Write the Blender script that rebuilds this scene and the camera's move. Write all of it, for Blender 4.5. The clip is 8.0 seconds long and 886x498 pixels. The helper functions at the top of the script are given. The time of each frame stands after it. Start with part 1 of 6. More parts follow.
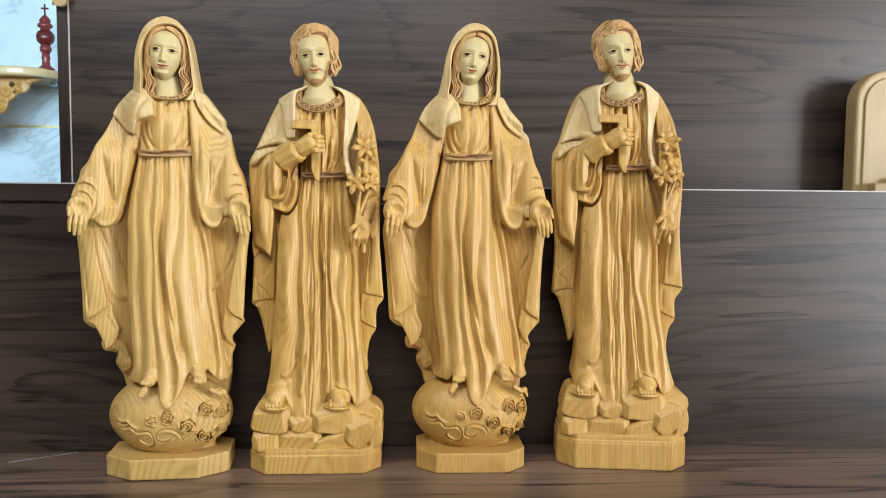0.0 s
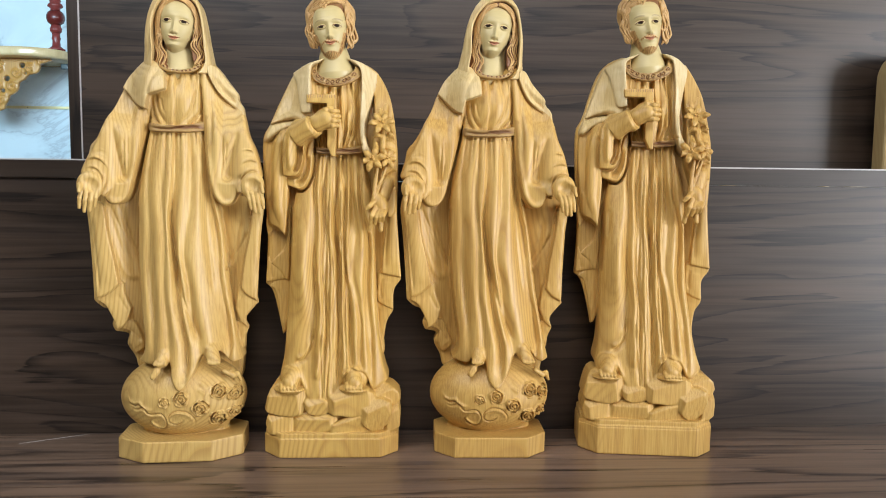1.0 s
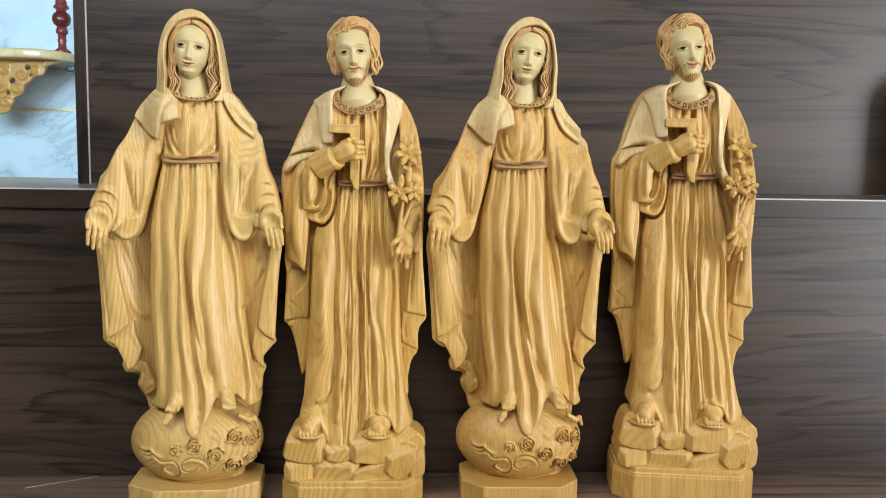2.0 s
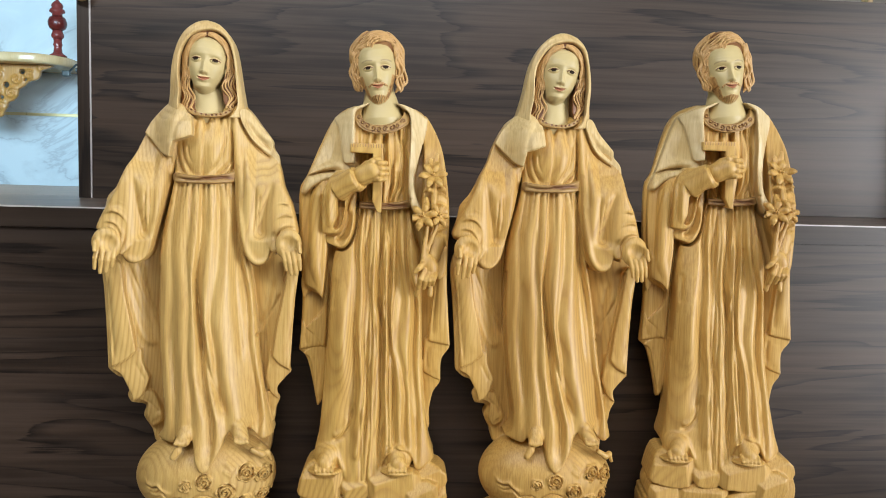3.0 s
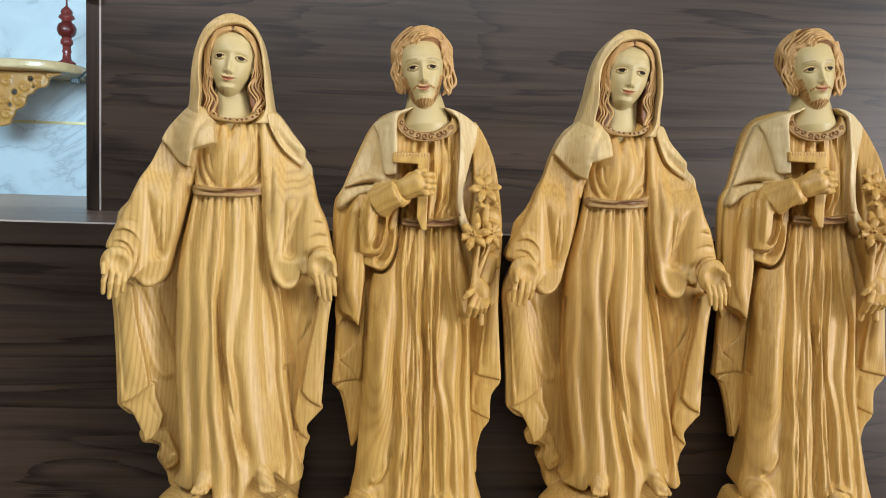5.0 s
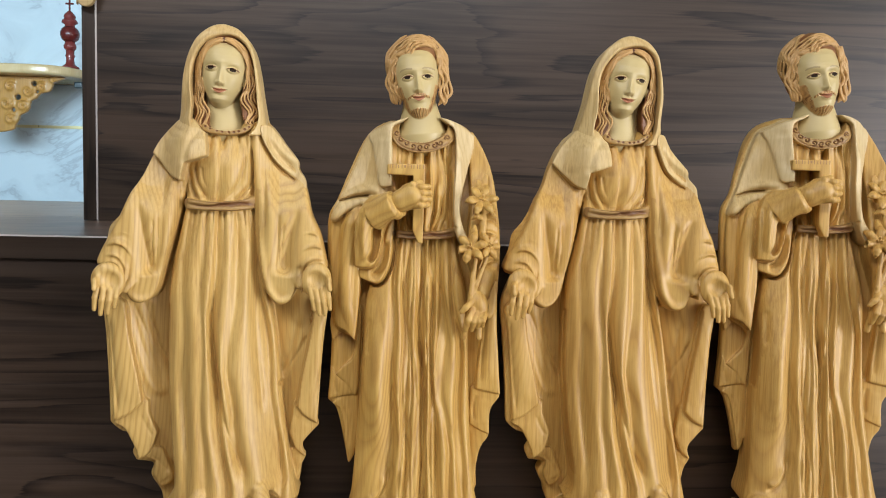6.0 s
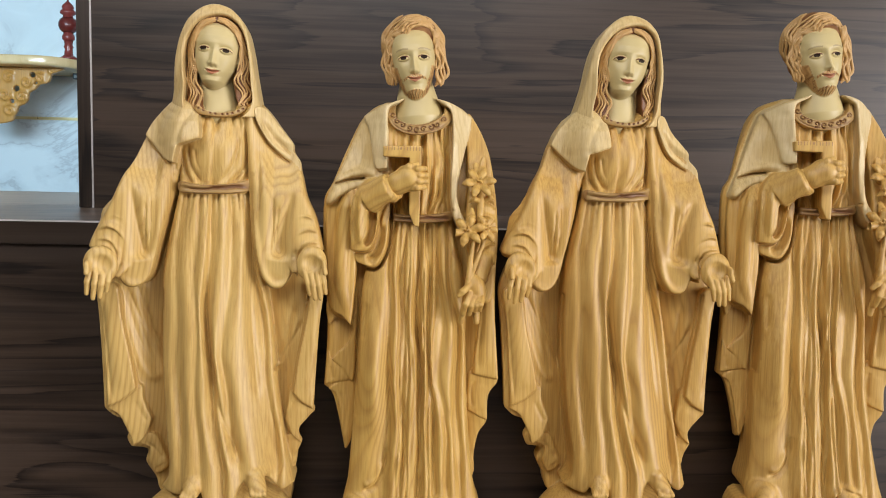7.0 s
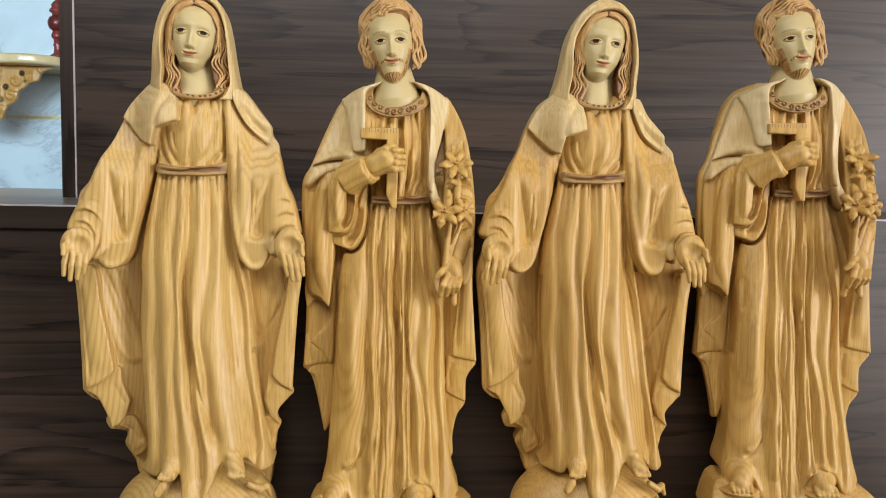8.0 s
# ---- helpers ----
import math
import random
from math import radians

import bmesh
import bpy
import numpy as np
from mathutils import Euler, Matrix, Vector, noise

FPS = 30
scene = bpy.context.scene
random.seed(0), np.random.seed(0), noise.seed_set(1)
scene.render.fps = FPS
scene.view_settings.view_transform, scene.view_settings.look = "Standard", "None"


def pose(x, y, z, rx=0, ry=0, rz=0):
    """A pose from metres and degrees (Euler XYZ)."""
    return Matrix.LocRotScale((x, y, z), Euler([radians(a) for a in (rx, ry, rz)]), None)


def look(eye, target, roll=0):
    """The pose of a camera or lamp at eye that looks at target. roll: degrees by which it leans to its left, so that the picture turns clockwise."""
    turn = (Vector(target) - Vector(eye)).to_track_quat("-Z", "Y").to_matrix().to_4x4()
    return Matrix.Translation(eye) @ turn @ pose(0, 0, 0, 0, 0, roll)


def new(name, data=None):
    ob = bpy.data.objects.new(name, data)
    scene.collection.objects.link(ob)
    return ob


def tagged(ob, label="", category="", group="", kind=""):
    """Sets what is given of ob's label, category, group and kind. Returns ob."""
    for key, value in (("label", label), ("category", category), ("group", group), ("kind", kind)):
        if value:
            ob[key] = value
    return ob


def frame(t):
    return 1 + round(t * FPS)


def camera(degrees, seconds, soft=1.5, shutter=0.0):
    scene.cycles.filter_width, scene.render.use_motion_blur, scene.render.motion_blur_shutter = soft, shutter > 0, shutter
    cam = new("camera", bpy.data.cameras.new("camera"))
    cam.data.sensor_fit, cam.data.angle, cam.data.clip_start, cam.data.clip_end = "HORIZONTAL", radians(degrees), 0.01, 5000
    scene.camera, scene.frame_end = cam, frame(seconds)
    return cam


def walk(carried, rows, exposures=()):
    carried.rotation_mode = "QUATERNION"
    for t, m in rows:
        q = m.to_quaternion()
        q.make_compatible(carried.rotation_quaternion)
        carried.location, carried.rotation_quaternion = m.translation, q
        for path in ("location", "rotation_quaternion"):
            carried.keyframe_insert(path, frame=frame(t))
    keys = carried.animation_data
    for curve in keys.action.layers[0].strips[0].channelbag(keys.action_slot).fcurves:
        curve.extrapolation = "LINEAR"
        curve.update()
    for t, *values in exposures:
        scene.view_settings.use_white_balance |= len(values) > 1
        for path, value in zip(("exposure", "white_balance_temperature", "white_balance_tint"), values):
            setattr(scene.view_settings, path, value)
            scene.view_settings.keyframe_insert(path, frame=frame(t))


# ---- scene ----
cam = camera(60.3, 8.0, 1.0)
# seconds, x, y, z, yaw, pitch, roll
ROWS = [
    (0.0, 0.0062, -0.0000, 0.3552, -4.29, -3.96, -0.53),
    (0.5, 0.0035, 0.0101, 0.3518, -3.81, -4.66, -0.62),
    (1.0, -0.0036, 0.0294, 0.3462, -3.54, -5.14, -0.66),
    (1.5, -0.0165, 0.0562, 0.3654, -3.22, -5.55, -0.75),
    (2.0, -0.0298, 0.0881, 0.3902, -3.22, -5.42, -0.90),
    (3.5, -0.0903, 0.1540, 0.4088, -4.08, -4.63, -1.86),
    (4.0, -0.1083, 0.1752, 0.4112, -4.02, -4.40, -2.08),
    (4.5, -0.1080, 0.2134, 0.4068, -3.71, -4.14, -2.02),
    (6.0, -0.0955, 0.2502, 0.4221, -2.89, -4.22, -1.36),
    (6.5, -0.0918, 0.2580, 0.4237, -2.86, -4.70, -1.30),
    (7.0, -0.0907, 0.2588, 0.4125, -2.80, -4.76, -1.23),
    (7.5, -0.0829, 0.2532, 0.4017, -2.96, -5.03, -1.18),
    (8.0, -0.0749, 0.2523, 0.3941, -3.26, -4.61, -1.13),
]
walk(cam, [(t, pose(x, y, z, 90 + pitch, roll, yaw)) for t, x, y, z, yaw, pitch, roll in ROWS],
     [(0.0, -0.17, 6300, 8), (2.0, -0.2, 6350, 8), (4.5, -0.36, 6420, 9), (6.0, -0.42, 6600, 11), (8.0, -0.42, 6750, 12)])

# ---- light: daylight through the shop window in the east wall, a ceiling lamp, and added fill lamps ----
world = bpy.data.worlds.new("world")
scene.world = world
world.use_nodes = True
sky = world.node_tree.nodes.new("ShaderNodeTexSky")
sky.sky_type, sky.sun_disc = "NISHITA", False
sky.sun_elevation, sky.sun_rotation = radians(48), radians(150)
world.node_tree.links.new(sky.outputs[0], world.node_tree.nodes["Background"].inputs[0])
world.node_tree.nodes["Background"].inputs[1].default_value = 0.12


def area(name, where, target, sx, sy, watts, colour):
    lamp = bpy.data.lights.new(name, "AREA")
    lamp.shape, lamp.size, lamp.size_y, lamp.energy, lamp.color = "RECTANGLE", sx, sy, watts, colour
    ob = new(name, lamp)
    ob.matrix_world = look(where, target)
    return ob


area("window_light", (4.02, -1.9, 0.4), (0.0, -1.2, 0.4), 2.1, 2.3, 310, (0.955, 0.96, 1.0))
area("ceiling_light_front", (0.0, -0.6, 1.7), (0.0, 0.95, 0.25), 1.4, 0.6, 37, (0.955, 0.96, 1.0))
# added fill that lifts the left end of the back panel
area("left_fill_light", (-1.1, -0.2, 1.7), (-0.5, 1.3, 0.4), 0.5, 0.25, 24, (0.95, 0.97, 1.0))
# added fill well below the ceiling, brightens the marble wall behind the panel
area("marble_fill_light", (-1.75, 1.55, 1.2), (-1.75, 4.3, 0.7), 1.6, 0.5, 92, (0.58, 0.83, 1.0))


# ---- materials ----
class Nodes:
    def __init__(s, name, rough=0.5, spec=0.5):
        s.m = bpy.data.materials.new(name)
        s.m.use_nodes = True
        s.t = s.m.node_tree
        s.b = s.t.nodes["Principled BSDF"]
        s.b.inputs["Roughness"].default_value = rough
        s.b.inputs["Specular IOR Level"].default_value = spec

    def n(s, kind, **values):
        node = s.t.nodes.new("ShaderNode" + kind)
        for k, v in values.items():
            node.inputs[k.replace("_", " ")].default_value = v
        return node

    def link(s, a, b):
        s.t.links.new(a, b)

    def coords(s, scale=(1, 1, 1), rotate=(0, 0, 0), own=True):
        c = s.n("TexCoord")
        m = s.n("Mapping")
        m.inputs["Scale"].default_value = scale
        m.inputs["Rotation"].default_value = [radians(a) for a in rotate]
        s.link(c.outputs["Object"], m.inputs["Vector"])
        if own:
            info = s.n("ObjectInfo")
            mul = s.n("VectorMath")
            mul.operation = "SCALE"
            mul.inputs["Scale"].default_value = 7.0
            comb = s.n("CombineXYZ")
            for i in range(3):
                s.link(info.outputs["Random"], comb.inputs[i])
            s.link(comb.outputs[0], mul.inputs[0])
            s.link(mul.outputs[0], m.inputs["Location"])
        return m.outputs[0]

    def noise(s, vec, scale, detail=3.0, rough=0.55, distort=0.0):
        n = s.n("TexNoise", Scale=scale, Detail=detail, Roughness=rough, Distortion=distort)
        s.link(vec, n.inputs["Vector"])
        return n.outputs["Fac"]

    def ramp(s, fac, stops):
        r = s.n("ValToRGB")
        e = r.color_ramp.elements
        while len(e) < len(stops):
            e.new(0.5)
        for el, (p, c) in zip(e, stops):
            el.position, el.color = p, (*c, 1)
        s.link(fac, r.inputs[0])
        return r.outputs[0]

    def mix(s, fac, a, b, kind="MIX"):
        m = s.n("Mix")
        m.data_type, m.blend_type = "RGBA", kind
        if isinstance(fac, float):
            m.inputs[0].default_value = fac
        else:
            s.link(fac, m.inputs[0])
        for v, i in ((a, 6), (b, 7)):
            if isinstance(v, tuple):
                m.inputs[i].default_value = (*v, 1)
            else:
                s.link(v, m.inputs[i])
        return m.outputs[2]

    def maths(s, kind, a, b=0.0):
        m = s.n("Math")
        m.operation = kind
        for v, i in ((a, 0), (b, 1)):
            if isinstance(v, (int, float)):
                m.inputs[i].default_value = v
            else:
                s.link(v, m.inputs[i])
        return m.outputs[0]

    def finish(s, colour=None, rough=None, height=None, strength=0.2, distance=0.001):
        if colour is not None:
            if isinstance(colour, tuple):
                s.b.inputs["Base Color"].default_value = (*colour, 1)
            else:
                s.link(colour, s.b.inputs["Base Color"])
        if rough is not None:
            s.link(rough, s.b.inputs["Roughness"])
        if height is not None:
            b = s.n("Bump", Strength=strength, Distance=distance)
            s.link(height, b.inputs["Height"])
            s.link(b.outputs[0], s.b.inputs["Normal"])
        return s.m


def pine(name, pale, mid, dark, rough=0.4, ring=330.0, coat=0.15):
    """Carved softwood: growth rings round an upright pith, fine fibres, a thin varnish."""
    m = Nodes(name, rough)
    v = m.coords((1, 1, 0.16))
    warp = m.noise(v, 9.0, 2.0)
    big = m.noise(m.coords((1, 1, 0.35)), 5.0, 2.0)
    # rings round a pith that lies behind and beside the figure, slightly out of plumb
    info = m.n("ObjectInfo")
    sep = m.n("SeparateXYZ")
    m.link(m.coords((1, 1, 1), (5, -4, 0), False), sep.inputs[0])
    x = m.maths("ADD", sep.outputs[0], m.maths("ADD", m.maths("MULTIPLY", warp, 0.040), m.maths("MULTIPLY", info.outputs["Random"], 0.09)))
    y = m.maths("ADD", m.maths("SUBTRACT", sep.outputs[1], 0.075), m.maths("MULTIPLY", big, 0.05))
    far = m.maths("SQRT", m.maths("ADD", m.maths("MULTIPLY", m.maths("SUBTRACT", x, 0.06), m.maths("SUBTRACT", x, 0.06)), m.maths("MULTIPLY", y, y)))
    saw = m.maths("FRACT", m.maths("MULTIPLY", far, ring))
    fib = m.noise(m.coords((1, 1, 0.025)), 520.0, 3.0, 0.65)
    m_dark = tuple(0.15 * a + 0.85 * b for a, b in zip(mid, dark))
    rings = m.ramp(saw, [(0.0, mid), (0.2, pale), (0.5, pale), (0.86, m_dark), (0.93, m_dark), (1.0, mid)])
    lines = m.ramp(m.noise(m.coords((1, 0.6, 0.03)), 560.0, 3.0, 0.6, 0.4), [(0.33, m_dark), (0.45, mid), (0.62, pale)])
    base = m.mix(m.ramp(m.noise(m.coords((1, 1, 0.4)), 8.0, 2.0), [(0.40, (0.0, 0.0, 0.0)), (0.62, (0.8, 0.8, 0.8))]), lines, rings)
    base = m.mix(0.55, base, m.mix(0.25, pale, mid))
    base = m.mix(m.maths("MULTIPLY", m.ramp(fib, [(0.48, (0, 0, 0)), (0.66, (1, 1, 1))]), 0.16), base, dark)
    patch = m.ramp(m.noise(m.coords((1, 1, 0.45)), 11.0, 3.0), [(0.32, (0.80, 0.70, 0.55)), (0.50, (0.96, 0.92, 0.84)), (0.68, (1.06, 1.06, 1.06))])
    base = m.mix(0.5, base, patch, "MULTIPLY")
    # a darker brown mixed in along the carved lines
    cuts = m.n("Attribute")
    cuts.attribute_name = "stain"
    base = m.mix(m.maths("MULTIPLY", cuts.outputs["Fac"], 0.75), base, m.mix(0.5, dark, tuple(0.9 * v for v in mid)))
    m.b.inputs["Coat Weight"].default_value = coat
    m.b.inputs["Coat Roughness"].default_value = 0.38
    rr = m.maths("ADD", m.maths("MULTIPLY", m.noise(v, 30.0), 0.2), rough - 0.1)
    return m.finish(base, rr, m.maths("ADD", m.maths("MULTIPLY", saw, 0.4), fib), 0.12, 0.0006)


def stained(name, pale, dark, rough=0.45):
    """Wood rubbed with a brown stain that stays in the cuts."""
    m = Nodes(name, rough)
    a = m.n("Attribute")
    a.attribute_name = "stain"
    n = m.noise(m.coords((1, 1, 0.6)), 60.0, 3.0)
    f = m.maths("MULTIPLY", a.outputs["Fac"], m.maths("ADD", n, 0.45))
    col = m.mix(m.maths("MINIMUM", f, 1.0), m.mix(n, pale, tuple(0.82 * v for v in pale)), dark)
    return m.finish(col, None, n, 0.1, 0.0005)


def paint(name, colour, rough=0.45, vary=0.1, scale=30.0, bump=0.05, metal=0.0):
    m = Nodes(name, rough)
    n = m.noise(m.coords(), scale, 4.0)
    k = m.noise(m.coords(), scale * 0.17, 2.0)
    col = m.mix(n, tuple(v * (1 - vary) for v in colour), tuple(min(1, v * (1 + vary)) for v in colour))
    col = m.mix(m.maths("MULTIPLY", k, 0.5), col, tuple(v * (1 - vary) for v in colour))
    m.b.inputs["Metallic"].default_value = metal
    return m.finish(col, m.maths("ADD", m.maths("MULTIPLY", n, 0.15), rough - 0.07), n, bump, 0.0005)


def laminate(name, tint=1.0, rough=0.36, across=False):
    """Dark walnut-look board with long horizontal grain."""
    m = Nodes(name, rough, 0.5)
    sc = (0.8, 8.0, 8.0) if not across else (8.0, 8.0, 0.8)
    fine = (4.0, 160.0, 160.0) if not across else (160.0, 160.0, 4.0)
    broad = m.noise(m.coords(sc), 1.4, 2.0, 0.45, 1.0)
    fl = m.noise(m.coords(fine), 1.0, 3.0, 0.6)
    streak = m.noise(m.coords((2.6, 110.0, 110.0) if not across else (110.0, 110.0, 2.6)), 1.0, 4.0, 0.62, 0.6)
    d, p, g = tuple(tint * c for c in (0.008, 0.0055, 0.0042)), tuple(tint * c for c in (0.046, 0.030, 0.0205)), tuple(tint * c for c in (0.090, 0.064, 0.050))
    base = m.ramp(streak, [(0.28, tuple(0.84 * c for c in p)), (0.42, tuple(0.95 * c for c in p)), (0.52, p), (0.62, tuple(1.08 * c for c in p)), (0.76, tuple(0.7 * a + 0.3 * b for a, b in zip(p, g)))])
    base = m.mix(0.85, base, m.ramp(broad, [(0.32, (0.5, 0.5, 0.5)), (0.44, (0.85, 0.85, 0.85)), (0.55, (1.05, 1.04, 1.03)), (0.68, (1.45, 1.42, 1.38))]), "MULTIPLY")
    # dark flowing figure lines
    wave = m.maths("FRACT", m.maths("MULTIPLY", m.maths("ADD", broad, m.maths("MULTIPLY", streak, 0.08)), 7.0))
    base = m.mix(m.maths("MULTIPLY", m.ramp(wave, [(0.0, (1, 1, 1)), (0.06, (0.7, 0.7, 0.7)), (0.3, (0, 0, 0)), (0.96, (0, 0, 0)), (1.0, (1, 1, 1))]), 1.0), base, d)
    base = m.mix(m.maths("MULTIPLY", m.ramp(fl, [(0.46, (0, 0, 0)), (0.62, (1, 1, 1))]), 0.22), base, g)
    base = m.mix(m.maths("MULTIPLY", m.ramp(fl, [(0.36, (1, 1, 1)), (0.46, (0, 0, 0))]), 0.25), base, d)
    rr = m.maths("ADD", m.maths("MULTIPLY", fl, 0.14), rough - 0.07)
    return m.finish(base, rr, m.maths("ADD", fl, streak), 0.1, 0.0004)


def marble(name):
    m = Nodes(name, 0.16, 0.5)
    v = m.coords((1, 1, 1), (0, 25, 0))
    w = m.noise(v, 1.4, 6.0, 0.6, 1.4)
    vein = m.maths("ABSOLUTE", m.maths("SUBTRACT", w, 0.5))
    soft = m.noise(v, 2.2, 4.0)
    col = m.ramp(vein, [(0.0, (0.40, 0.47, 0.53)), (0.018, (0.56, 0.66, 0.72)), (0.09, (0.66, 0.77, 0.83))])
    col = m.mix(m.maths("MULTIPLY", soft, 0.5), col, (0.66, 0.74, 0.79))
    return m.finish(col)


PINE = pine("varnished_pine", (0.63, 0.415, 0.12), (0.48, 0.255, 0.042), (0.24, 0.09, 0.014), 0.5, 260.0, 0.18)
PINE_LIGHT = pine("light_varnished_pine", (0.65, 0.455, 0.16), (0.51, 0.295, 0.068), (0.25, 0.10, 0.018), 0.5, 260.0, 0.18)
PINE_WARM = pine("warm_varnished_pine", (0.63, 0.41, 0.125), (0.475, 0.255, 0.045), (0.24, 0.09, 0.015), 0.5, 260.0, 0.18)
PINE_DRY = pine("pale_pine", (0.50, 0.38, 0.185), (0.46, 0.325, 0.14), (0.35, 0.22, 0.075), 0.45, 260.0)
SKIN = paint("cream_paint", (0.56, 0.445, 0.205), 0.42, 0.05, 40.0)
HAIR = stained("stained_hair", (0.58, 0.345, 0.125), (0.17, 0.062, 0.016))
LIPS = paint("lip_paint", (0.40, 0.16, 0.075), 0.4, 0.1, 200.0)
EYES = paint("eye_paint", (0.030, 0.018, 0.010), 0.5, 0.1, 200.0)
EYES.node_tree.nodes["Principled BSDF"].inputs["Specular IOR Level"].default_value = 0.1
LINE = paint("dark_line", (0.16, 0.06, 0.03), 0.4, 0.1, 200.0)
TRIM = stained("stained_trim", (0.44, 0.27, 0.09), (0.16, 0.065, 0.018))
BEARD = paint("beard_stain", (0.36, 0.19, 0.08), 0.45, 0.1, 200.0)
# paler copies of the pine: top light worked into lapels, veil and shoulder
PINE_PALE_LIT = pine("pale_pine_lit", (0.69, 0.555, 0.31), (0.60, 0.45, 0.20), (0.38, 0.22, 0.07), 0.5, 260.0, 0.18)
PINE_VEIL_LIT = pine("veil_pine_lit", (0.70, 0.54, 0.265), (0.59, 0.41, 0.15), (0.33, 0.16, 0.04), 0.5, 260.0, 0.18)
BROW = paint("brow_stain", (0.40, 0.30, 0.135), 0.45, 0.1, 200.0)
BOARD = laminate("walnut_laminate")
# same laminate, with the overhead light on level boards put into its colour
BOARD_TOP_LIT = laminate("walnut_laminate_top_lit", 3.5, 0.3)
EDGE = laminate("walnut_edge_band", 0.75, 0.35)
EDGE_UP = laminate("walnut_edge_band_upright", 0.75, 0.35, True)
WHITE_STRIP = paint("white_strip", (0.55, 0.52, 0.50), 0.35, 0.05)
MARBLE = marble("white_marble")
BRASS = paint("brass_strip", (0.72, 0.62, 0.34), 0.3, 0.1, 30.0, 0.05, 0.6)
WALL = paint("cream_wall", (0.27, 0.25, 0.22), 0.7, 0.05, 6.0)
CEIL = paint("white_ceiling", (0.36, 0.36, 0.35), 0.8, 0.03, 6.0)
FLOOR = paint("floor_tile", (0.12, 0.11, 0.10), 0.3, 0.06, 5.0)
GOLD_WOOD = pine("honey_wood", (0.53, 0.28, 0.072), (0.45, 0.21, 0.044), (0.26, 0.11, 0.022), 0.35, 110.0)
HONEY_TOP = pine("honey_wood_top", (0.66, 0.50, 0.28), (0.60, 0.42, 0.21), (0.46, 0.29, 0.12), 0.22, 110.0)
RED = paint("red_lacquer", (0.20, 0.034, 0.028), 0.25, 0.25, 25.0)
DARK_RED = paint("dark_red_carving", (0.13, 0.018, 0.014), 0.25, 0.5, 220.0, 0.6)
BLACK = paint("black_plastic", (0.03, 0.045, 0.05), 0.3, 0.2, 40.0)


# ---- building helpers ----
def mesh_of(name, bm, material, smooth=False):
    me = bpy.data.meshes.new(name)
    bmesh.ops.recalc_face_normals(bm, faces=bm.faces)
    bm.to_mesh(me)
    bm.free()
    me.materials.append(material)
    if smooth:
        me.polygons.foreach_set("use_smooth", [True] * len(me.polygons))
    return me


def part(name, bm, material, parent, label="", smooth=False):
    ob = new(name, mesh_of(name, bm, material, smooth))
    ob.parent = parent
    if label:
        ob["label"] = label
    return ob


def structure(name, bm, material, label, category=""):
    return tagged(new(name, mesh_of(name, bm, material)), label, category, "", "structure")


def empty(name, m, label, category, group=""):
    ob = new(name)
    ob.empty_display_size = 0.02
    ob.matrix_world = m
    return tagged(ob, label, category, group)


def block(x0, x1, y0, y1, z0, z1, bevel=0.0, seg=2, bm=None):
    bm = bm or bmesh.new()
    r = bmesh.ops.create_cube(bm, size=1)
    bmesh.ops.transform(bm, matrix=Matrix.Translation(((x0 + x1) / 2, (y0 + y1) / 2, (z0 + z1) / 2)) @ Matrix.Diagonal((x1 - x0, y1 - y0, z1 - z0, 1)), verts=r["verts"])
    if bevel:
        edges = list({e for v in r["verts"] for e in v.link_edges})
        bmesh.ops.bevel(bm, geom=edges, offset=bevel, segments=seg, profile=0.5, affect="EDGES")
    return bm


def turned(profile, n=28):
    """A turned piece from (radius, height) rows."""
    bm = bmesh.new()
    rings = []
    for r, z in profile:
        rings.append([bm.verts.new((r * math.cos(2 * math.pi * i / n), r * math.sin(2 * math.pi * i / n), z)) for i in range(n)])
    for a, b in zip(rings, rings[1:]):
        for i in range(n):
            bm.faces.new((a[i], a[(i + 1) % n], b[(i + 1) % n], b[i]))
    bm.faces.new(rings[0][::-1])
    bm.faces.new(rings[-1])
    return bm


def plate(outline, y0, y1, bevel=0.0, seg=2):
    """A flat board cut to an outline in the front view."""
    bm = bmesh.new()
    f = bm.faces.new([bm.verts.new((x, y0, z)) for x, z in outline])
    r = bmesh.ops.extrude_face_region(bm, geom=[f])
    bmesh.ops.translate(bm, vec=(0, y1 - y0, 0), verts=[v for v in r["geom"] if isinstance(v, bmesh.types.BMVert)])
    bmesh.ops.recalc_face_normals(bm, faces=bm.faces)
    if bevel:
        edges = [e for e in bm.edges if len(e.link_faces) == 2 and e.calc_face_angle(0) > 0.9]
        bmesh.ops.bevel(bm, geom=edges, offset=bevel, segments=seg, profile=0.5, affect="EDGES")
    return bm


# ---- the room and the stepped display unit ----
YE, ZE, YP, XV = 1.059, 0.368, 1.417, -0.553
FLOOR_Z, CEIL_Z = -0.85, 1.75
structure("floor", block(-4, 4, -3.1, 4.45, FLOOR_Z - 0.1, FLOOR_Z), FLOOR, "pale glazed floor tiles of the showroom", "floor")
structure("ceiling", block(-4, 4, -3.1, 4.45, CEIL_Z, CEIL_Z + 0.1), CEIL, "plain white painted showroom ceiling", "ceiling")
structure("wall_west", block(-4.1, -4, -3.1, 4.45, FLOOR_Z, CEIL_Z), WALL, "cream painted side wall of the showroom", "wall")
structure("wall_east", block(4, 4.1, -0.8, 4.45, FLOOR_Z, CEIL_Z), WALL, "cream painted side wall of the showroom", "wall")
structure("wall_east_below", block(4, 4.1, -3.0, -0.8, FLOOR_Z, -0.8), WALL, "cream painted wall below the glazed shop front", "wall")
structure("wall_east_above", block(4, 4.1, -3.0, -0.8, 1.58, CEIL_Z), WALL, "cream painted wall above the glazed shop front", "wall")
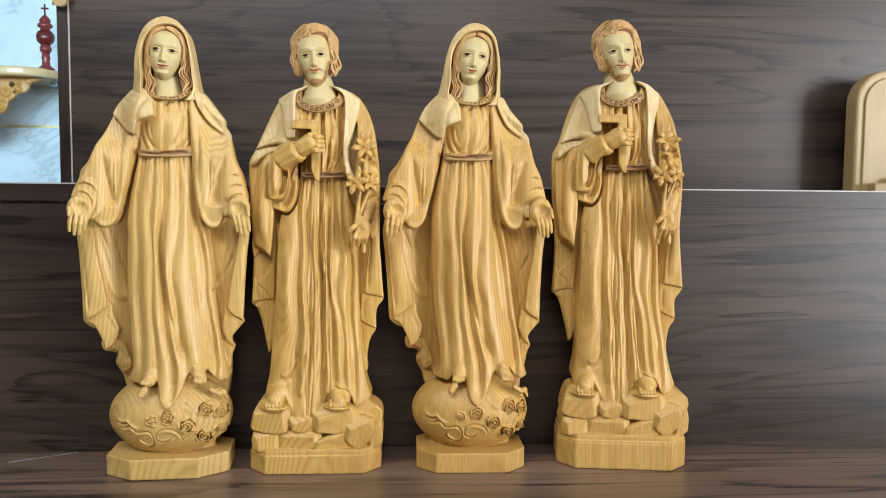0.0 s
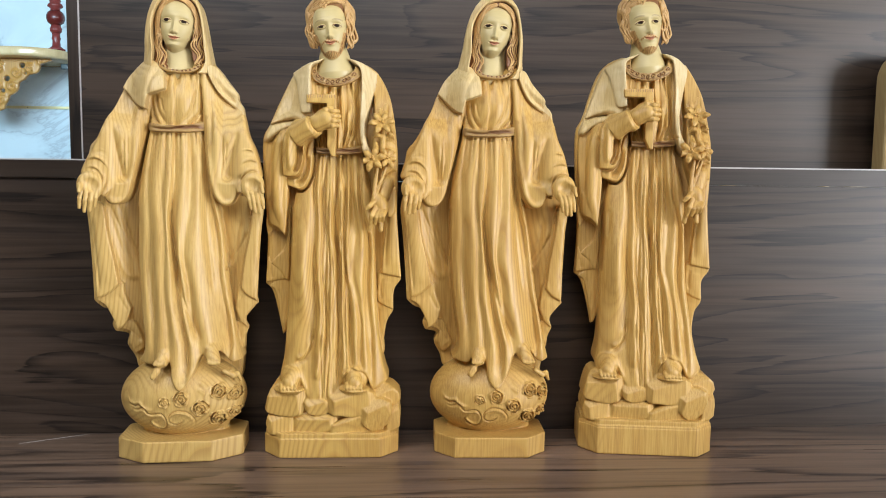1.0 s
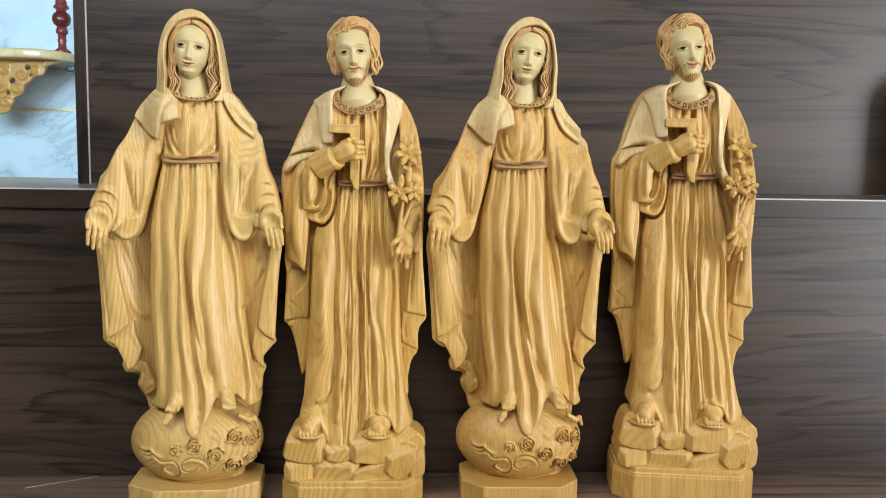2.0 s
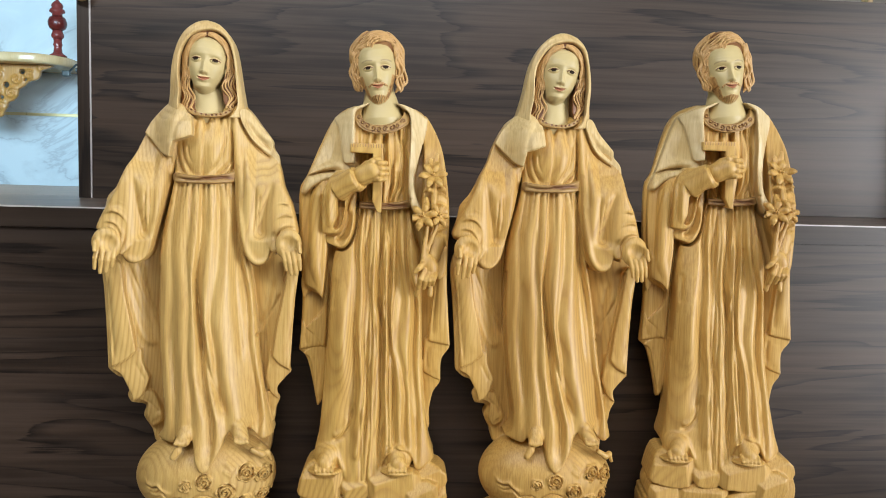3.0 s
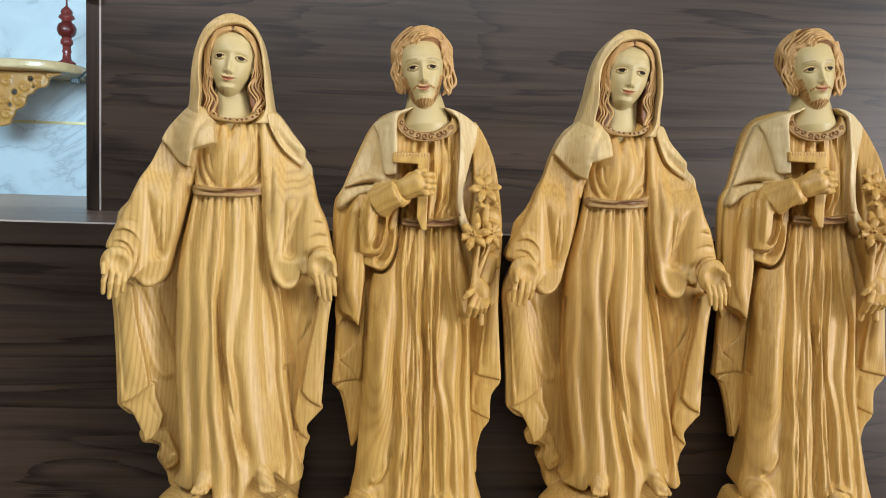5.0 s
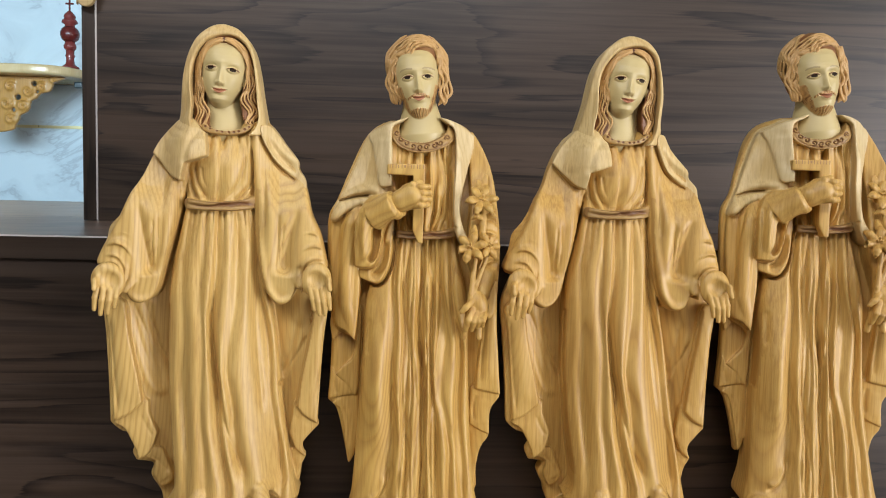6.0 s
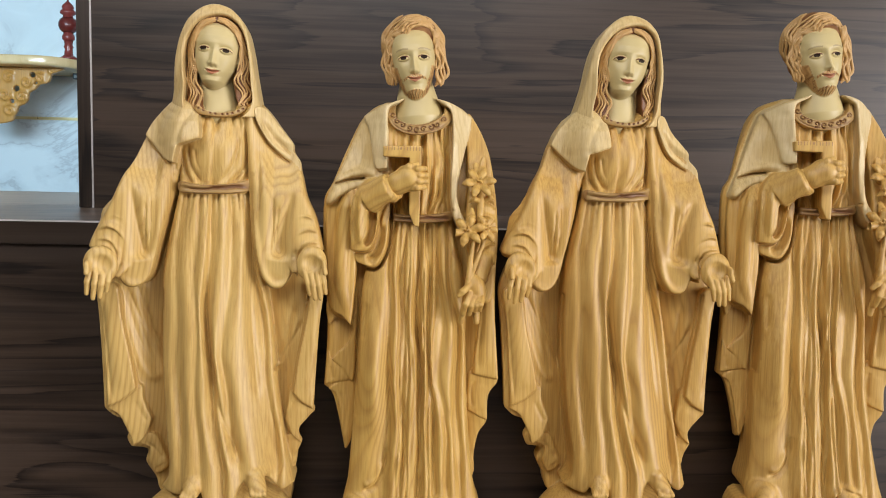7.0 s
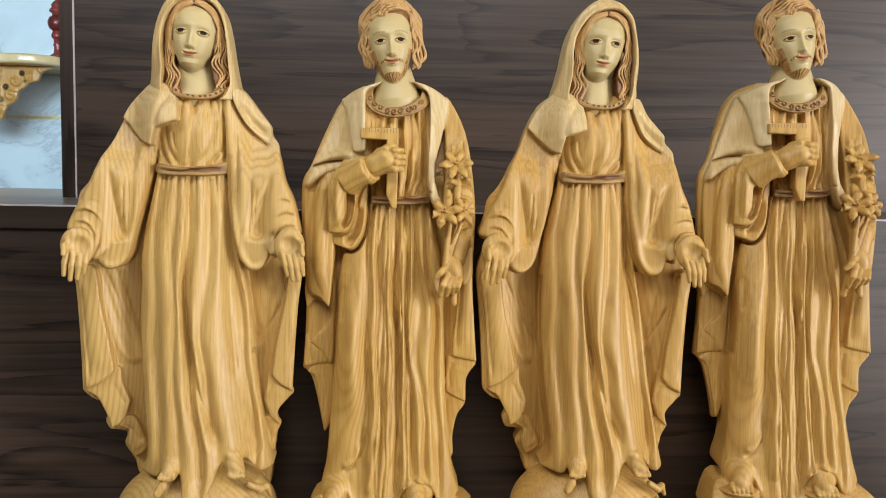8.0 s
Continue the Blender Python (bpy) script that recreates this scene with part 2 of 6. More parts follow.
structure("wall_east_end", block(4, 4.1, -3.1, -3.0, FLOOR_Z, CEIL_Z), WALL, "cream painted wall beside the glazed shop front", "wall")
structure("wall_south", block(-4, 4.1, -3.2, -3.1, FLOOR_Z, CEIL_Z), WALL, "cream painted rear wall of the showroom", "wall")
north = structure("wall_north", block(-4, 4, 4.35, 4.45, FLOOR_Z, CEIL_Z), MARBLE, "white marble slab wall with grey veins and a brass joint strip", "wall")
part("brass_strip", block(-4, 4, 4.344, 4.3495, 0.707, 0.722), BRASS, north, "thin brass joint strip")

shelf = structure("lower_shelf", block(-2.2, 2.2, 0.60, 1.075, -0.025, 0.0, 0.001), BOARD_TOP_LIT, "dark walnut laminate shelf board with worn grain", "shelf")
part("scratch", plate([(0, 0), (0.0842, 0), (0.0842, 0.0006), (0, 0.0006)], 0, 0.0003), WHITE_STRIP, shelf, "fine pale scratch").matrix_basis = pose(-0.4876, 1.0217, 0.0006, 90, 0, 25.6)
structure("shelf_cabinet", block(-2.2, 2.2, 0.62, 1.075, FLOOR_Z, -0.026), BOARD, "dark walnut laminate cabinet front below the shelf", "cabinet")
structure("riser_panel", block(-2.2, 2.2, YE + 0.003, YE + 0.02, 0.0, ZE - 0.0245), BOARD, "dark walnut laminate riser panel behind the statues", "panel")
ledge = structure("ledge", block(-2.2, 2.2, YE, YP + 0.018, ZE - 0.024, ZE), BOARD_TOP_LIT, "dark walnut laminate ledge board with a pale front arris", "shelf")
part("edge_band", block(-2.2, 2.2, YE - 0.0012, YE - 0.0002, ZE - 0.024, ZE - 0.0012), EDGE, ledge, "plain dark edge band")
part("edge_strip", block(-2.2, 2.2, YE - 0.0016, YE + 0.0006, ZE - 0.0011, ZE + 0.0006), WHITE_STRIP, ledge, "thin pale strip along the arris")
back = structure("back_panel", block(XV + 0.0012, 2.2, YP, YP + 0.018, ZE + 0.0005, 0.735), BOARD, "dark walnut laminate back panel with flowing grain", "panel")
part("end_board", block(XV - 0.0205, XV - 0.0012, YP - 0.001, YP + 0.03, ZE + 0.0005, 0.735, 0.0006), EDGE_UP, back, "plain dark end board")
part("white_strip", block(XV - 0.0011, XV + 0.0011, YP - 0.0016, YP + 0.004, ZE + 0.0005, 0.735), WHITE_STRIP, back, "thin white plastic strip")
structure("rear_counter", block(-2.2, XV - 0.03, YP + 0.02, 2.75, ZE - 0.03, ZE - 0.002), BOARD_TOP_LIT, "walnut laminate counter top behind the ledge", "counter")

# ---- carving: statues are modelled in millimetres as a solid field, then skinned ----
def soft_min(a, b, k):
    if k <= 0:
        return np.minimum(a, b)
    h = np.clip(0.5 + 0.5 * (b - a) / k, 0, 1)
    return b + (a - b) * h - k * h * (1 - h)


def soft_max(a, b, k):
    return -soft_min(-a, -b, k)


def smooth_line(pts, n=6, closed=True):
    """A rounded curve through the points; a point given twice stays a corner."""
    p = np.array(pts, float)
    out = []
    m = len(p)
    for i in range(m if closed else m - 1):
        if closed:
            a, b, c, d = p[i - 1], p[i], p[(i + 1) % m], p[(i + 2) % m]
        else:
            a, b, c, d = p[max(i - 1, 0)], p[i], p[i + 1], p[min(i + 2, m - 1)]
        if np.allclose(b, c):
            continue
        for t in np.arange(n) / n:
            out.append(0.5 * (2 * b + (c - a) * t + (2 * a - 5 * b + 4 * c - d) * t * t + (3 * b - a - 3 * c + d) * t ** 3))
    if not closed:
        out.append(p[-1])
    return np.array(out)


def seg_dist(x, z, a, b):
    ab = b - a
    t = np.clip(((x - a[0]) * ab[0] + (z - a[1]) * ab[1]) / max(ab @ ab, 1e-9), 0, 1)
    return np.hypot(x - a[0] - t * ab[0], z - a[1] - t * ab[1]), t


class Clay:
    """A block of cells that shapes are added to. All sizes in millimetres; x right, y back, z up."""

    def __init__(s, lo, hi, cell):
        s.cell, s.lo = cell, np.array(lo, float)
        n = np.ceil((np.array(hi) - s.lo) / cell).astype(int) + 1
        s.ax = [s.lo[i] + cell * np.arange(n[i]) for i in range(3)]
        s.x = s.ax[0][:, None, None].astype(np.float32)
        s.y = s.ax[1][None, :, None].astype(np.float32)
        s.z = s.ax[2][None, None, :].astype(np.float32)
        s.x2, s.z2 = s.x[:, 0, :], s.z[:, 0, :]
        s.d = np.full(n, 20, np.float32)
        s.mat = np.zeros(n, np.int8)
        s.stain = np.zeros(n, np.float32)

    # fields over the front view (x, z)
    def flat(s, v=0.0):
        return np.full((len(s.ax[0]), len(s.ax[2])), v, np.float32)

    def inside(s, pts, n=4):
        """Signed distance to an outline in the front view, negative within."""
        p = smooth_line(pts, n) if n > 1 else np.array(pts, float)
        lo, hi = p.min(0) - 14, p.max(0) + 14
        (i0, i1), (k0, k1) = np.searchsorted(s.ax[0], [lo[0], hi[0]]), np.searchsorted(s.ax[2], [lo[1], hi[1]])
        x, z = s.x2[i0:i1], s.z2[:, k0:k1]
        best = np.full((i1 - i0, k1 - k0), 1e9, np.float32)
        neg = np.zeros(best.shape, bool)
        for i in range(len(p)):
            a, b = p[i], p[(i + 1) % len(p)]
            best = np.minimum(best, seg_dist(x, z, a, b)[0])
            if a[1] != b[1]:
                neg ^= ((a[1] > z) != (b[1] > z)) & (x < (b[0] - a[0]) * (z - a[1]) / (b[1] - a[1]) + a[0])
        out = s.flat(14.0)
        out[i0:i1, k0:k1] = np.where(neg, -best, best)
        return out

    def stroke(s, field, pts, w, h, closed=False, n=5, power=2.0, side=0):
        """Raises (h > 0) or cuts (h < 0) a rounded line of half-width w; w and h may run from one value to another.
        side: 1 or -1 keeps one flank only, so that the line becomes the crisp edge of a fold."""
        p = smooth_line(pts, n, closed) if n > 1 else np.array(pts, float)
        w = w if isinstance(w, tuple) else (w, w)
        h = h if isinstance(h, tuple) else (h, h)
        m = len(p) - (0 if closed else 1)
        best, run, hand_ = s.flat(1e9), s.flat(0), s.flat(0)
        reach = max(w) * 3
        for i in range(m):
            a, b = p[i], p[(i + 1) % len(p)]
            i0, i1 = np.searchsorted(s.ax[0], [min(a[0], b[0]) - reach, max(a[0], b[0]) + reach])
            k0, k1 = np.searchsorted(s.ax[2], [min(a[1], b[1]) - reach, max(a[1], b[1]) + reach])
            if i1 <= i0 or k1 <= k0:
                continue
            d, t = seg_dist(s.x2[i0:i1], s.z2[:, k0:k1], a, b)
            part_ = best[i0:i1, k0:k1]
            near = d < part_
            run[i0:i1, k0:k1] = np.where(near, (i + t) / m, run[i0:i1, k0:k1])
            if side:
                cross = ((b[0] - a[0]) * (s.z2[:, k0:k1] - a[1]) - (b[1] - a[1]) * (s.x2[i0:i1] - a[0])) / max(np.hypot(*(b - a)), 1e-6)
                hand_[i0:i1, k0:k1] = np.where(near, cross, hand_[i0:i1, k0:k1])
            best[i0:i1, k0:k1] = np.minimum(part_, d)
        width = w[0] + (w[1] - w[0]) * run
        height = h[0] + (h[1] - h[0]) * run
        if not closed:
            ease = np.clip(np.minimum(run, 1 - run) / (0.22 if n > 1 else 0.06), 0, 1)
            height = height * ease * ease * (3 - 2 * ease)
        if side:
            height = height * np.clip(0.5 + side * hand_ / 1.8, 0, 1)
        field += (height * np.exp(-np.abs(best / width) ** np.where(height > 0, power * 0.72, power))).astype(np.float32)
        return field

    def pleats(s, field, rows, depths, fade):
        """Hanging folds: each row is a height and, from one side to the other, ridge, valley, ridge, ... ; ridges are round, valleys sharp."""
        rows = sorted(rows)
        zz = [r[0] for r in rows]
        cols = [np.interp(s.z2[0], zz, [r[i] for r in rows])[None, :] for i in range(1, len(rows[0]))]
        fz, fv = zip(*sorted(fade))
        amount = np.interp(s.z2[0], fz, fv)[None, :]
        for i, depth in enumerate(depths):
            a, v, b = cols[2 * i], cols[2 * i + 1], cols[2 * i + 2]
            x = s.x2 + 1.1 * np.sin(s.z2 / 17.0 + 1.7 * i) + 0.7 * np.sin(s.z2 / 41.0 + s.x2 / 13.0)
            u = np.where(x < v, (x - a) / np.maximum(v - a, 0.5), (b - x) / np.maximum(b - v, 0.5))
            u = np.where((x > a) & (x < b), np.clip(u, 0, 1), 0)
            cut = depth * (1 + 0.28 * np.sin(s.z2 / 27.0 + 2.3 * i))
            field += (cut * amount * (0.5 - 0.5 * np.cos(u * math.pi / 2) + 0.5 * np.sin(u * math.pi / 2) ** 2)).astype(np.float32)
        return field

    def hump(s, cx, half, depth, power=2.0):
        """Depth of a rounded body: centre, half-width and depth each given as (z, value) rows."""
        def run(rows):
            if not isinstance(rows, (list, tuple)):
                return rows
            zz, vv = zip(*sorted(rows))
            return np.interp(s.z2, zz, vv)
        u = np.clip(np.abs(s.x2 + 0 * s.z2 - run(cx)) / run(half), 0, 1)
        return (run(depth) * (1 - u ** power) ** (1 / power)).astype(np.float32)

    # solids; each works on its own part of the block only
    def window(s, lo, hi):
        out = []
        for i in range(3):
            a, b = np.searchsorted(s.ax[i], [lo[i], hi[i]])
            out.append(slice(max(a - 1, 0), b + 1))
        return tuple(out)

    def axes(s, sl):
        return s.x[sl[0]], s.y[:, sl[1]], s.z[:, :, sl[2]]

    def add(s, d, k=0.0, mat=0, stain=None, sl=None):
        sl = sl or (slice(None),) * 3
        old = s.d[sl]
        if old.size == 0:
            return
        d = np.broadcast_to(d.astype(np.float32), old.shape)
        win = d < old
        s.mat[sl][win] = mat
        s.stain[sl][win] = 0 if stain is None else np.broadcast_to(stain[:, None, :], old.shape)[win]
        s.d[sl] = soft_min(old, d, k)

    def cut(s, d, k=0.0):
        s.d = soft_max(s.d, -np.broadcast_to(d.astype(np.float32), s.d.shape), k).astype(np.float32)

    def layer(s, out2, front, back, r=3.0, k=0.0, mat=0, stain=None):
        """A slab of cloth: an outline, a carved front and a back."""
        near = out2 < r + k + 3
        ii, kk = np.nonzero(near.any(1))[0], np.nonzero(near.any(0))[0]
        if len(ii) == 0:
            return
        si, sk = slice(ii[0], ii[-1] + 1), slice(kk[0], kk[-1] + 1)
        d = soft_max(soft_max(out2[si, None, sk], front[si, None, sk] - s.y, r), s.y - np.float32(back), r)
        s.add(d, k, mat, None if stain is None else stain[si, sk], (si, slice(None), sk))

    def ball(s, c, r, k=0.0, mat=0, rough=None, tilt=0.0, stain=None):
        """An ellipsoid; tilt turns it in the front view."""
        r = np.array(r if isinstance(r, (tuple, list)) else (r, r, r), float)
        reach = (r.max() if tilt else r) + k + 5
        sl = s.window(np.array(c) - reach, np.array(c) + reach)
        x, y, z = s.axes(sl)
        dx, dy, dz = x - c[0], y - c[1], z - c[2]
        if tilt:
            ca, sa = math.cos(radians(tilt)), math.sin(radians(tilt))
            dx, dz = dx * ca + dz * sa, dz * ca - dx * sa
        q = np.sqrt((dx / r[0]) ** 2 + (dy / r[1]) ** 2 + (dz / r[2]) ** 2)
        g = np.sqrt((dx / r[0] ** 2) ** 2 + (dy / r[1] ** 2) ** 2 + (dz / r[2] ** 2) ** 2) + 1e-6
        d = q * (q - 1) / g
        if rough is not None:
            d = d - np.where(y < c[1], 1, 0) * rough[sl[0], None, sl[2]]
        s.add(d, k, mat, None if stain is None else stain[sl[0], sl[2]], sl)

    def rod(s, a, b, ra, rb, k=0.0, mat=0):
        """A rounded rod that tapers from a to b."""
        a, b = np.array(a, float), np.array(b, float)
        reach = max(ra, rb) + k + 3
        sl = s.window(np.minimum(a, b) - reach, np.maximum(a, b) + reach)
        x, y, z = s.axes(sl)
        ab = b - a
        t = np.clip(((x - a[0]) * ab[0] + (y - a[1]) * ab[1] + (z - a[2]) * ab[2]) / (ab @ ab), 0, 1)
        d = np.sqrt((x - a[0] - t * ab[0]) ** 2 + (y - a[1] - t * ab[1]) ** 2 + (z - a[2] - t * ab[2]) ** 2) - (ra + (rb - ra) * t)
        s.add(d, k, mat, None, sl)

    def tube(s, a, b, ra, rb, k=0.0, r=1.6, mat=0):
        """A cone with flat, rounded ends."""
        a, b = np.array(a, float), np.array(b, float)
        reach = max(ra, rb) + k + 4
        sl = s.window(np.minimum(a, b) - reach, np.maximum(a, b) + reach)
        x, y, z = s.axes(sl)
        ab = b - a
        size = np.linalg.norm(ab)
        t = ((x - a[0]) * ab[0] + (y - a[1]) * ab[1] + (z - a[2]) * ab[2]) / size ** 2
        d = np.sqrt((x - a[0] - t * ab[0]) ** 2 + (y - a[1] - t * ab[1]) ** 2 + (z - a[2] - t * ab[2]) ** 2) - (ra + (rb - ra) * np.clip(t, 0, 1))
        s.add(soft_max(soft_max(d, -t * size, r), (t - 1) * size, r), k, mat, None, sl)

    def draw(s, pts, r, mat, front=-6.0):
        """Paints a line on the front of the surface; the points may be (x, y, z) or (x, z)."""
        p = np.array([(q[0], q[-1]) for q in pts], float)
        p = smooth_line(p, 6, False) if len(p) > 2 else p
        r = r if isinstance(r, tuple) else (r, r)
        for i in range(len(p) - 1):
            f = (i + 0.5) / (len(p) - 1)
            rr = r[0] + (r[1] - r[0]) * f
            lo, hi = np.minimum(p[i], p[i + 1]) - rr - 1, np.maximum(p[i], p[i + 1]) + rr + 1
            sl = s.window((lo[0], -99, lo[1]), (hi[0], front, hi[1]))
            x, y, z = s.axes(sl)
            d = seg_dist(x, z, p[i], p[i + 1])[0]
            s.mat[sl][np.broadcast_to(d < rr, s.mat[sl].shape)] = mat

    def channel(s, pts, w, floor):
        """Undercuts the cloth along a line with a narrow V-tool, down to a depth."""
        p = smooth_line(pts, 5, False)
        lo, hi = p.min(0) - w - 3, p.max(0) + w + 3
        sl = s.window((lo[0], -99, lo[1]), (hi[0], floor + 3, hi[1]))
        x, y, z = s.axes(sl)
        best = np.full((x.shape[0], z.shape[2]), 1e9, np.float32)
        for a, b in zip(p[:-1], p[1:]):
            best = np.minimum(best, seg_dist(x[:, 0, :], z[:, 0, :], a, b)[0])
        d = soft_max(best[:, None, :] - w - 0.06 * np.clip(floor - y, 0, 14), y - floor, 1.0)
        s.d[sl] = soft_max(s.d[sl], -d, 0.9).astype(np.float32)
        # the undercut line also takes the darker brown
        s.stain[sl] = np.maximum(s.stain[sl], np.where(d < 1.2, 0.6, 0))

    def dome(s, c, r):
        """Front of an ellipsoid as a field over the front view."""
        q = 1 - ((s.x2 - c[0]) / r[0]) ** 2 - ((s.z2 - c[2]) / r[2]) ** 2
        return (c[1] - r[1] * np.sqrt(np.clip(q, 0, 1))).astype(np.float32)

    def rods(s, pts, r, k=0.0, mat=0):
        r = r if isinstance(r, (tuple, list)) else [r] * len(pts)
        for i in range(len(pts) - 1):
            s.rod(pts[i], pts[i + 1], r[i], r[i + 1], k, mat)

    def skin(s):
        """Vertices (metres), quads, a material for each quad and the stain at each vertex."""
        d = s.d
        neg = d < 0
        n = d.shape
        count = np.zeros([v - 1 for v in n], np.int8)
        for dx in (0, 1):
            for dy in (0, 1):
                for dz in (0, 1):
                    count += neg[dx:n[0] - 1 + dx, dy:n[1] - 1 + dy, dz:n[2] - 1 + dz]
        cell = np.argwhere((count > 0) & (count < 8))
        index = np.full(count.shape, -1, np.int64)
        index[tuple(cell.T)] = np.arange(len(cell))
        total, hits = np.zeros((len(cell), 3)), np.zeros(len(cell))
        corners = [np.array((a, b, c)) for a in (0, 1) for b in (0, 1) for c in (0, 1)]
        for p in corners:
            for axis in range(3):
                if p[axis]:
                    continue
                q = p.copy()
                q[axis] = 1
                va, vb = d[tuple((cell + p).T)], d[tuple((cell + q).T)]
                m = (va < 0) != (vb < 0)
                t = np.where(m, va / np.where(m, va - vb, 1), 0)
                pos = p + t[:, None] * (q - p)
                total[m] += pos[m]
                hits[m] += 1
        verts = (cell + total / hits[:, None]) * s.cell + s.lo
        stain = s.stain[tuple(cell.T)]
        quads, mats = [], []
        for axis in range(3):
            u, v = (axis + 1) % 3, (axis + 2) % 3
            sl0, sl1 = [slice(None)] * 3, [slice(None)] * 3
            sl0[axis], sl1[axis] = slice(0, -1), slice(1, None)
            a, b = neg[tuple(sl0)], neg[tuple(sl1)]
            e = np.argwhere(a != b)
            e = e[(e[:, u] > 0) & (e[:, v] > 0) & (e[:, u] < n[u] - 1) & (e[:, v] < n[v] - 1)]
            out = a[tuple(e.T)]
            du, dv = np.eye(3, dtype=int)[u], np.eye(3, dtype=int)[v]
            q = np.stack([index[tuple(c.T)] for c in (e - du - dv, e - dv, e, e - du)], 1)
            q[~out] = q[~out][:, ::-1]
            quads.append(q)
            inner = e + np.where(out[:, None], 0, np.eye(3, dtype=int)[axis])
            mats.append(s.mat[tuple(inner.T)])
        return verts * 0.001, np.concatenate(quads), np.concatenate(mats), stain


def ease(v, a, b):
    u = np.clip((v - a) / (b - a), 0, 1)
    return u * u * (3 - 2 * u)


def skin_mesh(name, pieces, materials, bend=0.0, drop=0.003, sway=((0, 0), (1, 0)), turn=0.0):
    """One mesh of several skinned pieces. bend draws the shoulders back and the head forward, drop lowers the head;
    sway shifts the figure sideways with its height, rows of height and shift in metres; turn turns the head, degrees."""
    vs, qs, ms, st, off = [], [], [], [], 0
    for v, q, m, s_ in pieces:
        vs.append(v)
        qs.append(q + off)
        ms.append(m)
        st.append(s_)
        off += len(v)
    v, q, m, s_ = np.concatenate(vs), np.concatenate(qs), np.concatenate(ms), np.concatenate(st)
    v = v.copy()
    x, z = np.abs(v[:, 0]), v[:, 2]
    v[:, 1] += bend * (ease(x, 0.025, 0.06) * (1 - 0.8 * ease(x, 0.066, 0.085)) * ease(z, 0.39, 0.45) * (1 - ease(z, 0.49, 0.53)) - 0.3 * ease(z, 0.47, 0.53))
    v[:, 1] = np.where(v[:, 1] > -0.012, -0.012 + (v[:, 1] + 0.012) * (1 - 0.62 * ease(x, 0.035, 0.08) * ease(z, 0.11, 0.17)), v[:, 1])
    if turn:
        a = radians(turn) * ease(v[:, 2], 0.488, 0.52)
        hx, hy = v[:, 0] + 0.003, v[:, 1] - 0.007
        v[:, 0], v[:, 1] = hx * np.cos(a) - hy * np.sin(a) - 0.003, hx * np.sin(a) + hy * np.cos(a) + 0.007
    v[:, 2] -= drop * ease(z, 0.45, 0.53)
    v[:, 0] += np.interp(z, *zip(*sway))
    me = bpy.data.meshes.new(name)
    me.vertices.add(len(v))
    me.vertices.foreach_set("co", v.astype(np.float32).ravel())
    me.loops.add(q.size)
    me.loops.foreach_set("vertex_index", q.astype(np.int32).ravel())
    me.polygons.add(len(q))
    me.polygons.foreach_set("loop_start", np.arange(0, q.size, 4, dtype=np.int32))
    me.polygons.foreach_set("material_index", m.astype(np.int32))
    me.polygons.foreach_set("use_smooth", np.ones(len(q), bool))
    for material in materials:
        me.materials.append(material)
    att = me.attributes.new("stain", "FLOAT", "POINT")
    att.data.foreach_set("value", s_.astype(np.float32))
    me.update(calc_edges=True)
    me.validate()
    return me


def locks(clay, field, inner, outer, n, r, wave=0.0, grow=1.0, seed=0, turns=15.0, sink=0.3, k=0.4, flip=0.0):
    """Carved locks of hair: rounded cords that follow the surface between two paths."""
    a, b = smooth_line(inner, 8, False), smooth_line(outer, 8, False)
    m = 26
    run = np.linspace(0, 1, m)
    a = np.array([np.interp(run, np.linspace(0, 1, len(a)), a[:, i]) for i in (0, 1)]).T
    b = np.array([np.interp(run, np.linspace(0, 1, len(b)), b[:, i]) for i in (0, 1)]).T
    rnd = random.Random(seed)
    for j in range(n):
        f = (j + 0.5) / n
        p = a * (1 - f) + b * f
        t = np.gradient(p, axis=0)
        t /= np.linalg.norm(t, axis=1, keepdims=True) + 1e-6
        side = np.stack([-t[:, 1], t[:, 0]], 1)
        sway = wave * np.sin(run * turns + f * 2.6 + rnd.uniform(-0.5, 0.5)) * run ** grow + flip * run ** 4
        p = p + side * sway[:, None]
        rr = r * rnd.uniform(0.85, 1.15) * np.clip(np.minimum(run + 0.12, 1.12 - run) * 5, 0.45, 1)
        pts = []
        for i, (x, z) in enumerate(p):
            gi = min(max(int(round((x - clay.lo[0]) / clay.cell)), 0), len(clay.ax[0]) - 1)
            gk = min(max(int(round((z - clay.lo[2]) / clay.cell)), 0), len(clay.ax[2]) - 1)
            pts.append((x, float(field[gi, gk]) + sink * rr[i] + 0.5 * math.sin(i * 0.9 + j * 1.7), z))
        clay.rods(pts, list(rr), k, 2)


